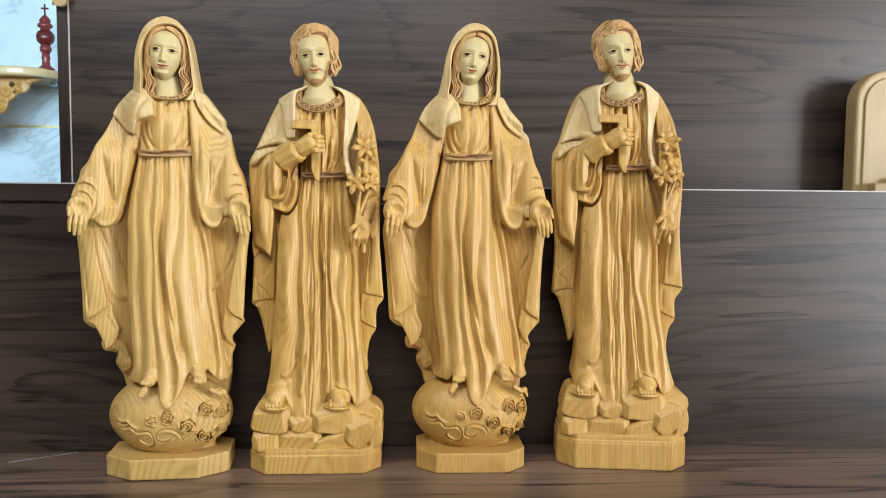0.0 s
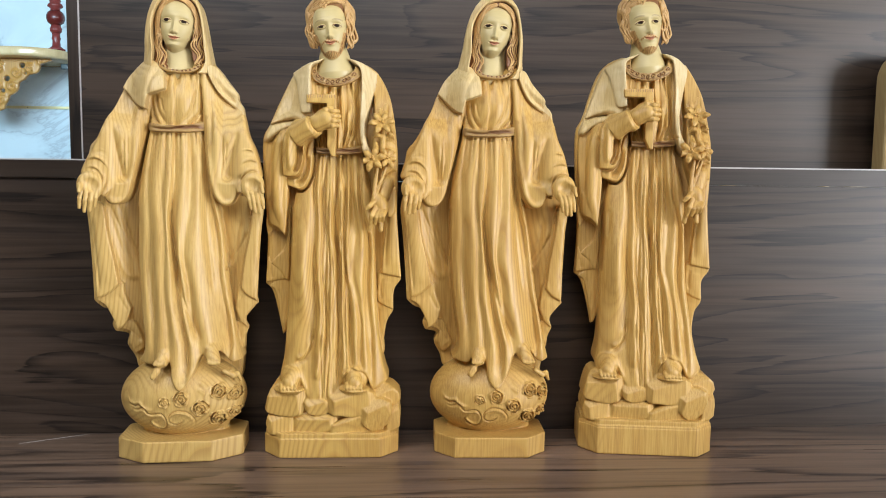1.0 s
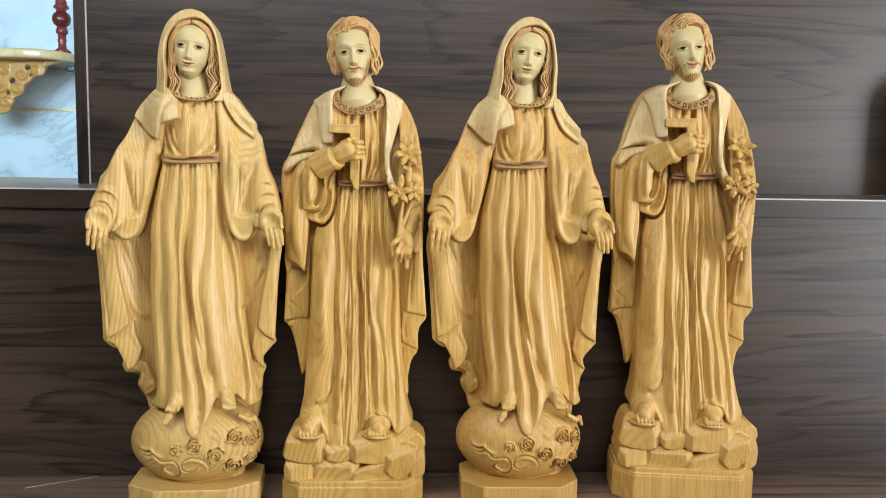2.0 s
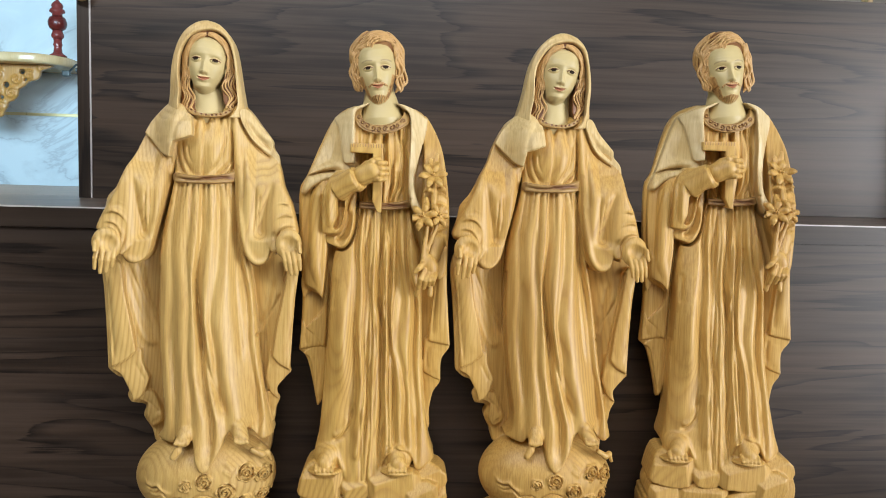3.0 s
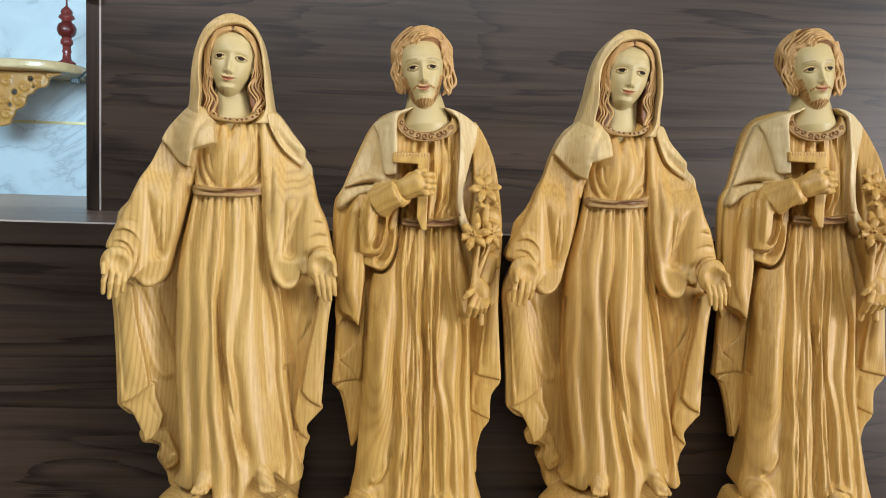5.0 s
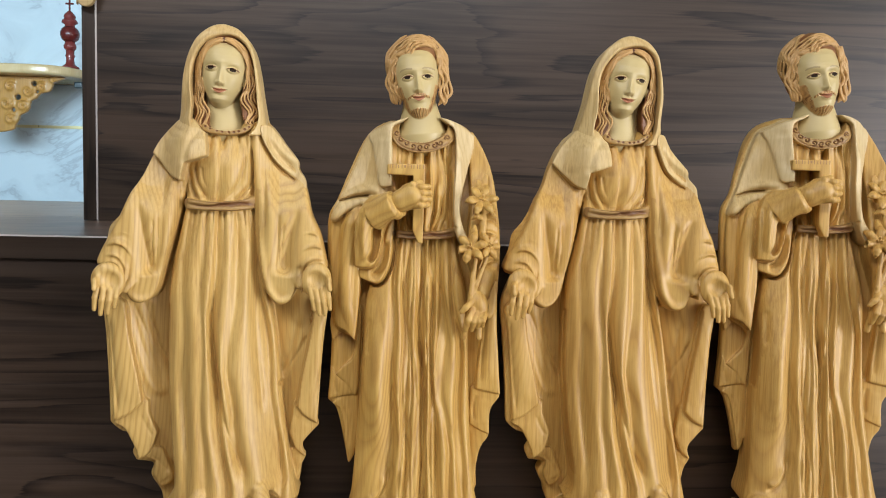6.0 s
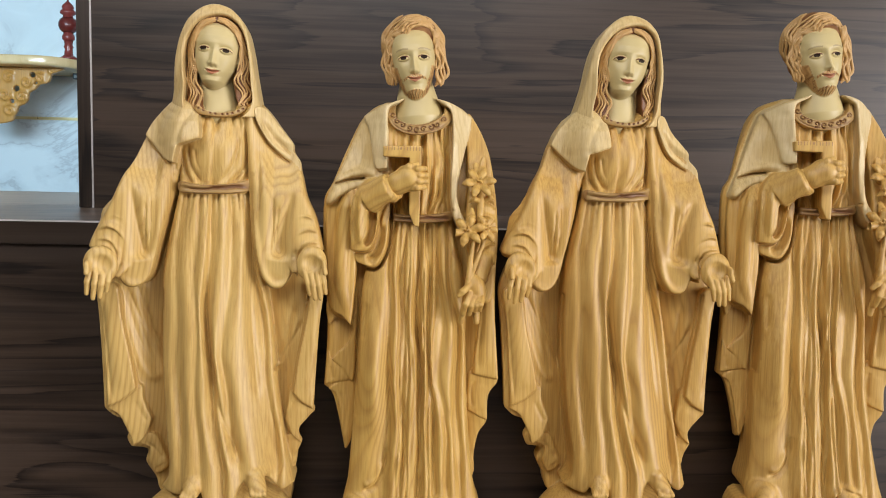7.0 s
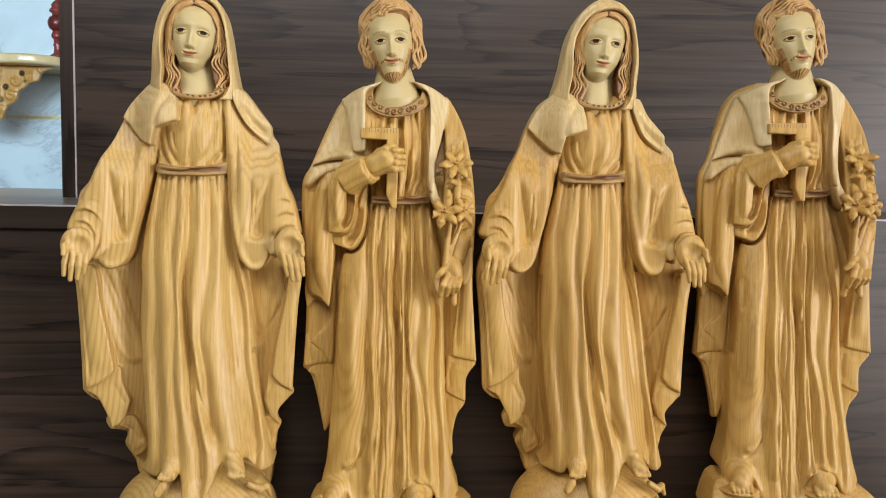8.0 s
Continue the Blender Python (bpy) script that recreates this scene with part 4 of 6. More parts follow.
    for out, cx, depth, arcs in (
            ([(-95.7, 374.9), (-86.3, 377.7), (-77.8, 372.7), (-70.2, 361.4), (-67.2, 348.9), (-70.7, 336.4), (-78.7, 325.9), (-85.7, 321.6), (-88.7, 331), (-94.7, 342.3), (-109.1, 345.3), (-107.6, 352), (-103.2, 361.9)], (-87.2, -28, 352.3), 34.0,
             ([(-96.4, 372.1), (-91, 376.3), (-84.5, 375.9), (-76.6, 370.9), (-70.1, 360.6), (-68.1, 347.2)], [(-102.6, 358.3), (-98.7, 363.5), (-92.3, 365.6), (-84.9, 362.1), (-79.9, 353), (-80.9, 339), (-84.4, 326.6)], [(-106.2, 346), (-103.3, 351.2), (-98.4, 354.3), (-91, 352.9), (-85.6, 345.3), (-83.6, 335)], [(-106.9, 342), (-102, 346.7), (-96.1, 348.8), (-90.7, 346.3), (-87.2, 339.2), (-86.2, 332)])),
            ([(90.4, 379.4), (83.5, 380.8), (75.1, 377), (68.4, 367.3), (65.4, 353.9), (66.6, 340.6), (71.4, 329.9), (77.3, 323.6), (79.8, 335.4), (86.6, 344), (100.3, 347.4), (98, 357), (95.3, 367.7)], (82.7, -24, 356.8), 31.0,
             ([(93.3, 373.3), (87, 377.4), (78.6, 377.3), (71.4, 368.7), (67.8, 358), (68, 346.4)], [(97.8, 359.7), (92.5, 363.9), (86.8, 364.8), (80, 361), (75.4, 352), (75, 339.2)], [(99.6, 348.1), (95.9, 352.3), (89.6, 353.3), (83.3, 351.1), (79.2, 344.7), (78.3, 333)], [(100.8, 342.9), (96, 347.1), (89.7, 348.1), (84.5, 344.9), (82, 337.4)]))):
        f = -c.hump(cx[0], [(270, 27), (345, 25)], [(290, depth - 4), (325, depth + 2), (352, depth - 5)], 2.2)
        for i, pts in enumerate(arcs):
            up = [(x, z + 2.6) for x, z in pts]
            c.stroke(f, up, 2.8, -3.6)
            c.stroke(f, pts, 1.7, 8.5 - i)
        c.layer(c.inside(out), f, 4.0, 2.4, 2)
    # belt
    belt = c.inside([(-32.2, 410.9), (-17.2, 408.6), (1.5, 408.3), (20.3, 410.6), (33, 414), (32.9, 404.3), (20.3, 400.9), (1.4, 399.9), (-17.3, 400.3), (-31.6, 401.3)])
    f = -c.hump(-3.0, 38.0, 26.0, 2.4)
    st = c.flat()
    for pts, w, h in (([(-31.7, 405.7), (-10.6, 403.5), (8.2, 406.4), (33.3, 408.2)], 1.0, 2.4), ([(-4.3, 407.5), (8.2, 404.5), (20.7, 406), (33.3, 405)], 0.9, 2.0), ([(-31.7, 408.9), (-10.6, 406.7), (8.2, 407.7)], 1.6, -1.0)):
        c.stroke(f, pts, w, h)
        c.stroke(st, pts, w * 1.6, 1.0 if h > 0 else 0)
    c.layer(belt, f, 20.0, 1.5, 0.5, 6, st)
    # flap of the veil over the shoulder, and its other end
    flap = c.inside([(-17.5, 476), (-24, 485), (-33, 490), (-42, 487), (-51, 476.5), (-58.5, 465.5), (-64.5, 453), (-64.5, 453), (-53.6, 441.5), (-43.8, 431.5), (-34.6, 427.3), (-34.6, 427.3), (-32.7, 436.2), (-30.8, 443.9), (-30.8, 443.9), (-20.2, 447.3), (-10.9, 450.7), (-10.9, 450.7), (-11.4, 460.2), (-13.8, 472.8)])
    f = -c.hump(-24.0, 74.0, [(500, 2), (488, 10), (478, 19), (466, 26), (450, 30), (440, 31), (415, 29)], 2.6)
    for pts, w, h in (([(-18.3, 477.6), (-28.3, 459.6), (-32.1, 440.6)], 4, 2.2), ([(-34.3, 474.6), (-44.3, 459.2), (-48.1, 442.7)], 5, -1.2)):
        c.stroke(f, pts, w, h)
    c.rods([(-33, 8, 482), (-41, 6, 471), (-51, 4, 454)], [10, 11, 8], 7, 9)
    c.layer(flap, f - 3.6, 20.0, 1.3, 0.4, 9)
    tail = c.inside([(39.9, 484), (35.7, 482), (35.8, 474), (38.5, 466.5), (43.5, 456.5), (50.5, 446.5), (59.5, 438.5), (68, 433), (79.5, 420.5), (79.5, 420.5), (78, 432), (71.5, 441), (71, 448), (66, 455), (57, 466), (46.1, 481)])
    f = -c.hump([(480, 36), (430, 54)], [(480, 26), (430, 40)], [(490, 18), (450, 21), (400, 16)], 2.2)
    for pts, w, h in (([(37, 474), (40, 466.5), (45, 457), (52, 447.5), (61, 439.5), (70, 433.5)], 2.0, -2.2), ([(41, 474), (46, 462), (54, 451), (64, 443), (72, 436)], (2.0, 3.0), 3.0), ([(46, 474), (53, 462), (61, 453), (70, 446)], 2.4, -2.0)):
        c.stroke(f, pts, w, h)
    c.layer(tail, f - 3.0, 18.0, 1.5, 0.6, 9)
    c.ball((29.6, 4, 471.6), (18, 18, 20), 3)
    # feet
    for top, toe, lean in (((-16.1, -34, 130.2), (-17.8, -41, 123.6), -1.0), ((38.7, -34, 133.3), (43.6, -41, 124.6), 1.0)):
        c.rod(top, toe, 9.5, 8.0, 2)
        for i in range(4):
            dx = -5.7 + 3.8 * i
            c.rods([(toe[0] + dx, toe[1] - 5.0, toe[2] + 1), (toe[0] + dx + lean, toe[1] - 7.5, toe[2] - 3.5 + abs(dx) * 0.25)], [2.0, 2.5], 0.3)
    c.rods([(-22.9, -44, 112.1), (-27.5, -46, 106.2), (-21.5, -44, 118.7)], [4, 3.4, 3], 2)
    c.rods([(54.5, -38, 110), (64.1, -34, 103.1), (69.8, -28, 103.8), (73.4, -26, 94.8)], [3, 3.6, 3, 2], 2)
    # undercuts along the hems
    for pts, w, floor in (([(-29.9, 421.9), (-31.9, 409.7), (-35.2, 393.6), (-41, 367.8), (-46.8, 345.8), (-50.8, 327), (-58.4, 313.3), (-69, 310), (-79.6, 312.6), (-85, 320.9)], 0.9, -18), ([(33.6, 419.3), (32.8, 401.2), (34, 375.3), (36.4, 348), (41.4, 326.4), (51, 311.4), (60, 309.5), (69.6, 314.2), (75.4, 326.7)], 0.9, -18),
                          ([(34.4, 474), (37, 466), (42, 455.5), (49, 445), (58.5, 436.6), (67, 431)], 0.8, -16), ([(-65.1, 451), (-53.6, 438.9), (-43.9, 429), (-33.4, 425.4), (-30.8, 434.4)], 0.8, -20), ([(-49.1, 308.2), (-50.5, 263.8), (-49.4, 224.3), (-46.4, 184.3), (-42.6, 150.7)], 1.0, -4), ([(55.2, 270.5), (58.7, 237.2), (62.3, 203.6), (67.3, 169.7), (72.3, 142.3)], 1.0, -4),
                          ([(-31, 412.1), (-16.8, 409.8), (1.9, 409.5), (20.7, 411.8), (33.3, 415.2)], 0.7, -22), ([(-30.5, 399.4), (-16.9, 398.3), (1.9, 398), (20.7, 399), (33.3, 402.4)], 0.7, -22),
                          ([(-72.6, 214.5), (-77.1, 242.5), (-83.3, 275.6), (-87.6, 307.1)], 0.9, -4), ([(71.5, 211), (75.7, 242.2), (82.4, 276), (87.8, 309.5)], 0.9, -4), ([(-83.3, 308.4), (-72.5, 264.4), (-60.7, 234.9), (-49.7, 221)], 0.9, 2), ([(83.6, 309.4), (74.4, 264.4), (65.2, 244.5), (56.1, 232.5)], 0.9, 2)):
        c.channel(pts, w, floor)
    pieces = [c.skin()]
    # open palms
    a = Clay((-110.2, -62, 297.5), (-78.3, -16, 359.4), 0.8)
    hand(a, ((-95, -42, 335), (15.0, 6.0, 17.0), 8), [
        [(-103.1, -45, 330.1), (-105, -47, 320.3), (-106, -46, 309.6)], [(-97.4, -46, 329), (-98.7, -48, 317.9), (-100.7, -46, 305.2)],
        [(-91.4, -46, 329), (-92.7, -48, 317.9), (-94.7, -46, 306.5)], [(-86, -44, 330.2), (-87.3, -46, 320.9), (-89.3, -44, 311.4)]],
        [(-101, -42, 341.2), (-103.5, -49, 335.3), (-103.8, -52, 328.7)], 2.95)
    a.cut(np.sqrt((a.x - (-91.5, -51, 336.8)[0]) ** 2 + (a.y + 54) ** 2 + (a.z - (-91.5, -51, 336.8)[2]) ** 2) - 10.5, 2)
    pieces.append(a.skin())
    a = Clay((73.8, -56, 297.6), (109.5, -10, 361.6), 0.8)
    hand(a, ((91.2, -34, 336.9), (14.0, 6.0, 17.0), -6), [
        [(85.2, -37, 329.9), (88, -39, 319.8), (89.7, -38, 309.4)], [(90.4, -38, 328.7), (93.1, -40, 317.3), (94.8, -38, 304.9)],
        [(96.1, -38, 328.8), (98.2, -40, 317.3), (99.9, -38, 304.9)], [(101, -36, 330), (103.1, -38, 320.4), (104.3, -37, 310)]],
        [(95.7, -34, 344), (102.1, -41, 338), (104.3, -44, 329.3)], 2.9)
    a.cut(np.sqrt((a.x - (91, -43, 338.1)[0]) ** 2 + (a.y + 46) ** 2 + (a.z - (91, -43, 338.1)[2]) ** 2) - 10.5, 2)
    pieces.append(a.skin())
    # head, hair and veil
    h = Clay((-50, -40, 440), (52, 44, 582), 0.52)
    outer = h.inside([(-1.2, 579.2), (-10.7, 576.7), (-20, 569.9), (-27.3, 561.6), (-34.5, 545.4), (-38.6, 525), (-40.6, 502.6), (-42.2, 490.2), (-44.7, 472.5), (-25.8, 466.6), (-0.5, 465.2), (21.7, 470.2), (38.8, 472.9), (40.8, 484.8), (39.1, 495.6), (36.3, 515.4), (32.9, 538.4), (27.4, 559.7), (16.7, 572.6), (7.7, 577.5)])
    hole = h.inside([(0.4, 566.9), (-11.9, 562.7), (-21.1, 553.4), (-27.2, 540.7), (-29.2, 523.4), (-27.6, 504.1), (-28, 484.1), (-20.2, 468.6), (1, 465.5), (23.9, 471.5), (32.6, 486), (31.4, 506.1), (29.7, 527.2), (27, 544.9), (21.7, 557.3), (11.8, 565.3)])
    f = -h.hump(1.0, [(470, 60), (520, 46), (560, 44), (580, 40)], [(470, 26), (500, 22), (540, 19), (570, 16), (580, 10)], 2.0)
    for pts, w, d in (([(-21.1, 557.1), (-28.2, 540.1), (-31.7, 520.6), (-32.7, 499.7), (-37.2, 483.8)], 2.4, 2.0), ([(25.3, 559.1), (31.1, 542.5), (34.5, 520.5), (37.2, 499.4), (42.6, 484.8)], 2.4, 2.0),
                      ([(0.4, 569), (-13, 564.7), (-22.7, 554.9), (-28.8, 541.1), (-30.7, 523.3), (-29.6, 504)], 2.0, -1.6), ([(0.4, 569), (12.8, 567.4), (23.2, 559), (29, 545.6), (32.3, 527.3), (34.6, 506.2)], 2.0, -1.6)):
        h.stroke(f, pts, w, d)
    h.layer(np.maximum(outer + 1.2, -hole), f, 8.0, 2.4, 0, 9)
    h.layer(outer + 1.8, h.flat(5.0), 34.0, 12, 2, 9)
    eye = (0, -20, 535.6)
    at0 = (eye[0], -1, eye[2])
    # hair: a ground coat that keeps the stain, and the locks on it
    hair = h.inside([(-0.7, 567.5), (-13.2, 563.8), (-22.4, 554.5), (-28.6, 541.6), (-30, 524.2), (-28.4, 505.8), (-27.3, 484.7), (-20, 475.9), (-12.7, 474), (-10.7, 485.2), (-14.9, 498.3), (-18.1, 514.1), (-15.1, 530), (6.8, 530.9), (17.3, 520.7), (15.3, 507.3), (17.5, 493), (22.9, 482.5), (34.5, 480.8), (35.9, 494.7), (34.2, 516), (32, 528.1), (27.6, 546), (20.7, 558.4), (10.7, 566.4)])
    f = -h.hump(at0[0] + 1, [(450, 36), (500, 32), (530, 28), (575, 30)], [(450, 25), (480, 21), (500, 15), (520, 13), (545, 16.5), (558, 16), (575, 12)], 2.0)
    bare = h.inside([(1, 560.6), (-7.8, 557.1), (-15.5, 549.5), (-19, 539.4), (-19.5, 529), (-16.3, 517.6), (-12.7, 509.3), (-11.6, 500.4), (-11.5, 480.9), (8.2, 480.5), (17.5, 490.3), (14.8, 506.6), (12.1, 510.7), (17.8, 519.9), (21.4, 530.5), (20.8, 540), (17.1, 549.8), (9.8, 556.8)])
    h.layer(np.maximum(hair, -bare), f + 1.8, 14.0, 1.6, 0, 2, h.flat(1.2))
    fl = f + 0.6
    for k, (pi, po, n) in enumerate((([(0.4, 561.1), (-8.8, 557.6), (-16, 550), (-19.5, 539.4), (-19.5, 527.9), (-16.8, 516), (-14.2, 502.9), (-12.6, 489.9), (-11.5, 475.7)], [(-0.6, 565.3), (-11.9, 561.7), (-20.1, 553), (-25.7, 540.2), (-27.7, 523.4), (-26.1, 507.8), (-26, 494.7), (-23.9, 484.2), (-17.7, 475.5)], 6),
                                     ([(2, 561.2), (9.8, 557.9), (17.6, 550.9), (21.3, 540), (21.4, 529.5), (18.3, 518.3), (17.4, 506.7), (20.6, 493.6), (23.8, 484.2)], [(3, 565.4), (11.3, 563.7), (20.1, 555.7), (25.9, 543.9), (28.7, 527.1), (30.3, 512.4), (32, 499.3), (32.1, 488.7), (29, 481.2)], 6))):
        locks(h, fl, pi, po, 5, 0.9, 3.6, 1.4, k + 2, 24.0, -0.2, 0.0)
        locks(h, fl - 1.2, pi[:6], [((a[0] + b[0]) / 2, (a[1] + b[1]) / 2) for a, b in zip(pi, po)][:6], 3, 0.65, 0.5, 1.0, k + 20, 12.0, -0.3, 0.0)
    h.rod((-4.8, 10, 516.9), (-0.6, 6, 475.4), 14.8, 21.0, 0, 1)
    h.ball((-21.6, -4, 529.8), (2.6, 3, 4.6), 1, 1)
    h.ball((19.3, -4, 525), (2.6, 3, 4.6), 1, 1)
    face(h, at0, 6.0, 1.08)
    # collar
    col = h.inside([(-16.8, 483.1), (-10.6, 478.8), (-3.1, 476.5), (7, 476.1), (17, 478.3), (25.9, 483.7), (28.4, 481.2), (20.8, 474.5), (8.2, 471.6), (-3.1, 472), (-11.9, 473.7), (-18.1, 477.3)])
    st = h.flat()
    for u in np.linspace(0.08, 0.92, 9):
        p = smooth_line([(-16.8, 480.6), (-5.6, 475.8), (6.9, 474.2), (18.3, 476.4), (27.2, 482.4)], 8, False)
        q = p[int(u * (len(p) - 1))]
        st += np.exp(-(np.hypot(h.x2 - q[0], h.z2 - q[1]) / 1.1) ** 4).astype(np.float32) * 2.0
    h.layer(col, -h.hump(0.0, 34.0, 22.0, 2.2) + st * 0.5, 10.0, 1.6, 0.5, 6, st)
    pieces.append(h.skin())
    return pieces


def lily(clay, c, r, aim, petals=6, turn=0.0, seed=0):
    """A carved lily bloom that opens towards aim."""
    rnd = random.Random(seed)
    z = Vector(aim).normalized()
    x = z.cross(Vector((0, 0, 1))).normalized()
    y = z.cross(x)
    c = Vector(c)
    clay.rod(tuple(c - z * r * 0.9), tuple(c + z * r * 0.15), r * 0.16, r * 0.42, 1.0)
    for i in range(petals):
        a = turn + i * 2 * math.pi / petals
        d = x * math.cos(a) + y * math.sin(a)
        tip = 0.30 + rnd.uniform(-0.08, 0.1)
        p = [c + z * r * 0.05 + d * r * 0.2, c + z * r * 0.36 + d * r * 0.45, c + z * r * 0.46 + d * r * 0.72, c + z * r * (tip + 0.06) + d * r * 0.95, c + z * r * (tip - 0.12) + d * r * 1.1]
        clay.rods([tuple(v) for v in p], [r * 0.20, r * 0.25, r * 0.27, r * 0.17, r * 0.06], 0.3)
    for i in range(3):
        a = turn + i * 2.1
        d = x * math.cos(a) + y * math.sin(a)
        clay.rod(tuple(c), tuple(c + z * r * 0.75 + d * r * 0.16), r * 0.06, r * 0.09, 0.4)


def carve_man():
    c = Clay((-104, -62, -4), (104, 56, 500), 1.1)
    slab(c, 84.5, -50, 50, 0, 24, 22, 24)
    slab(c, 83.0, -48.5, 50, 23, 31, 22, 23)
    # stones
    c.ball((-34, 2, 44), (49, 42, 30), 0)
    c.ball((36, 2, 44), (47, 42, 30), 2)
    c.rod((-50, -8, 36), (50, -8, 36), 30, 30, 3)
    for pts, y, ax, az, top, slope in (
            ([(-78.1, 50.2), (-64.1, 51.6), (-48.1, 48.8), (-45.4, 30), (-77.5, 28.7)], -42, 0.10, -0.10, 5, 0.8), ([(-48.6, 48.4), (-15.3, 53.2), (7.4, 49.1), (6.1, 39.4), (-7.3, 30.4), (-47.3, 30.4)], -45, -0.12, 0.15, 5, 0.9),
            ([(-8.6, 32.5), (11.4, 45), (35.4, 52.6), (47.7, 31.1), (18.2, 29.7)], -46, 0.16, 0.2, 6, 0.8), ([(66.4, 35.6), (74.9, 58), (84.3, 62.2), (85.4, 34.2), (71.9, 28.6)], -36, 0.3, 0.1, 8, 0.8),
            ([(-79.7, 65.5), (-75, 82), (-66.4, 91.6), (-47.8, 87.6), (-29.1, 80.7), (-29.1, 60), (-47.1, 50.3), (-77.8, 55.1)], -45, -0.10, 0.10, 14, 0.9), ([(-30.7, 74.6), (-16.7, 73.9), (-0.7, 68.4), (-4, 53.9), (-22, 53.2), (-30.7, 60.1)], -47, 0.15, 0.2, 7, 0.7),
            ([(-1.4, 78.1), (16.5, 89.1), (45.8, 83.7), (55.3, 73.3), (38.1, 51.9), (11.3, 53.3), (-2, 56)], -48, 0.12, 0.05, 12, 0.8), ([(35.4, 54), (51.3, 72.6), (74.8, 67.9), (70.4, 40.8), (55.7, 31.1), (44.9, 36.6)], -47, 0.25, 0.25, 9, 0.7),
            ([(44.2, 85.7), (67.8, 88.6), (84.2, 77.5), (83.7, 62.1), (61.3, 66.3)], -34, 0.2, 0.1, 9, 0.9)):
        p = np.array(pts)
        mid, high = p.mean(0), p[:, 1].max()
        face_y = y + ax * (c.x2 - mid[0]) + az * (mid[1] - c.z2)
        lid = y + slope * (c.z2 - (high - top)) - 0.15 * (c.x2 - mid[0])
        side_ = y + 0.75 * (np.abs(c.x2 - mid[0]) - 0.72 * np.ptp(p[:, 0]) / 2)
        c.layer(c.inside(pts, 2) - 1.0, np.maximum(np.maximum(face_y, lid), side_).astype(np.float32), 10.0, 3.0, 0.3)
    # mantle behind
    back = c.inside([(-51.5, 479), (-66.2, 447.1), (-78.3, 413.2), (-87, 396.1), (-87.6, 354.6), (-84.8, 313.7), (-82.8, 280), (-83.6, 245.3), (-85.8, 213.1), (-85.8, 213.1), (-76.9, 203.4), (-70.1, 175.3), (-65.3, 144.1), (-65.3, 144.1), (-58.4, 161.2), (-48, 189.5), (7.4, 189.9), (57.7, 161.9), (64.9, 141.9), (64.9, 141.9), (68.8, 164.1), (76.4, 178.4), (76.4, 178.4), (77.4, 204.6), (86.3, 218.8), (86.3, 218.8), (83.6, 260.9), (81, 302.6), (81.5, 370.8), (77.6, 411.7), (70.9, 449.6), (54.9, 481.1), (32.3, 494.1), (-28.6, 492.9)])
    f = c.flat(2.0)
    for pts, w, h in (([(-74.1, 315.1), (-71.4, 260.4), (-67.5, 191.1)], 3, 3), ([(-63.3, 219), (-62, 177.2), (-62.8, 149)], 3, 3), ([(72.3, 282.7), (68, 234.1), (64.5, 178)], 3, 3)):
        c.stroke(f, pts, w, h)
    c.layer(back, f, 44.0, 13)
    # hems of the mantle, his right
    for pts, y, crest, dip in (([(-59.7, 403.1), (-75.7, 402.8), (-83.6, 389.3), (-84.2, 355.3), (-81.5, 315), (-78.8, 288.7), (-66.1, 280.7), (-58.7, 274), (-58.7, 274), (-58, 302.5), (-55.5, 342.9), (-51.6, 376.5)], -14, [(-67.1, 396.2), (-71, 362.9), (-72.2, 322.8), (-68.2, 285.9)], [(-59.1, 389.7), (-63, 349.7), (-62.9, 309.5), (-60.8, 282.6)]),
                               ([(-81.5, 301.8), (-80.9, 274.6), (-73.4, 281.5), (-59.3, 274.1), (-61.4, 257.7), (-68.8, 249.4), (-77.6, 239.6), (-77.6, 239.6), (-66.8, 230.1), (-56.7, 218.4), (-54.6, 261.2), (-54.6, 308.9)], -6, [(-70.5, 274.9), (-66.5, 261.3), (-73.2, 246.2)], [(-59.7, 281.9), (-62.4, 261.4), (-69.2, 247.6)]),
                               ([(-82, 246.9), (-84.1, 215), (-84.1, 215), (-71.2, 217.2), (-56.9, 220.8), (-56.2, 240.2), (-67.1, 233.2), (-77.3, 238.6)], -3, [(-73.7, 233.3), (-69.7, 225), (-62.9, 225.1)], [(-79.2, 233.3), (-77.8, 225), (-76.5, 219.5)]),
                               ([(-79.7, 210.5), (-72.9, 203.6), (-68.2, 177.1), (-64.2, 146.2), (-64.2, 146.2), (-57.3, 163.2), (-56.5, 219.1)], 0, [(-64.7, 205.1), (-62, 184.2), (-62.1, 156.1)], [(-71.5, 208.5), (-66.1, 191.1), (-64.8, 163.1)])):
        f = c.flat(y)
        c.stroke(f, crest, 6, -1.4)
        c.stroke(f, dip, 2.2, 2.4)
        c.layer(c.inside(pts), f, y + 26.0, 3, 1)
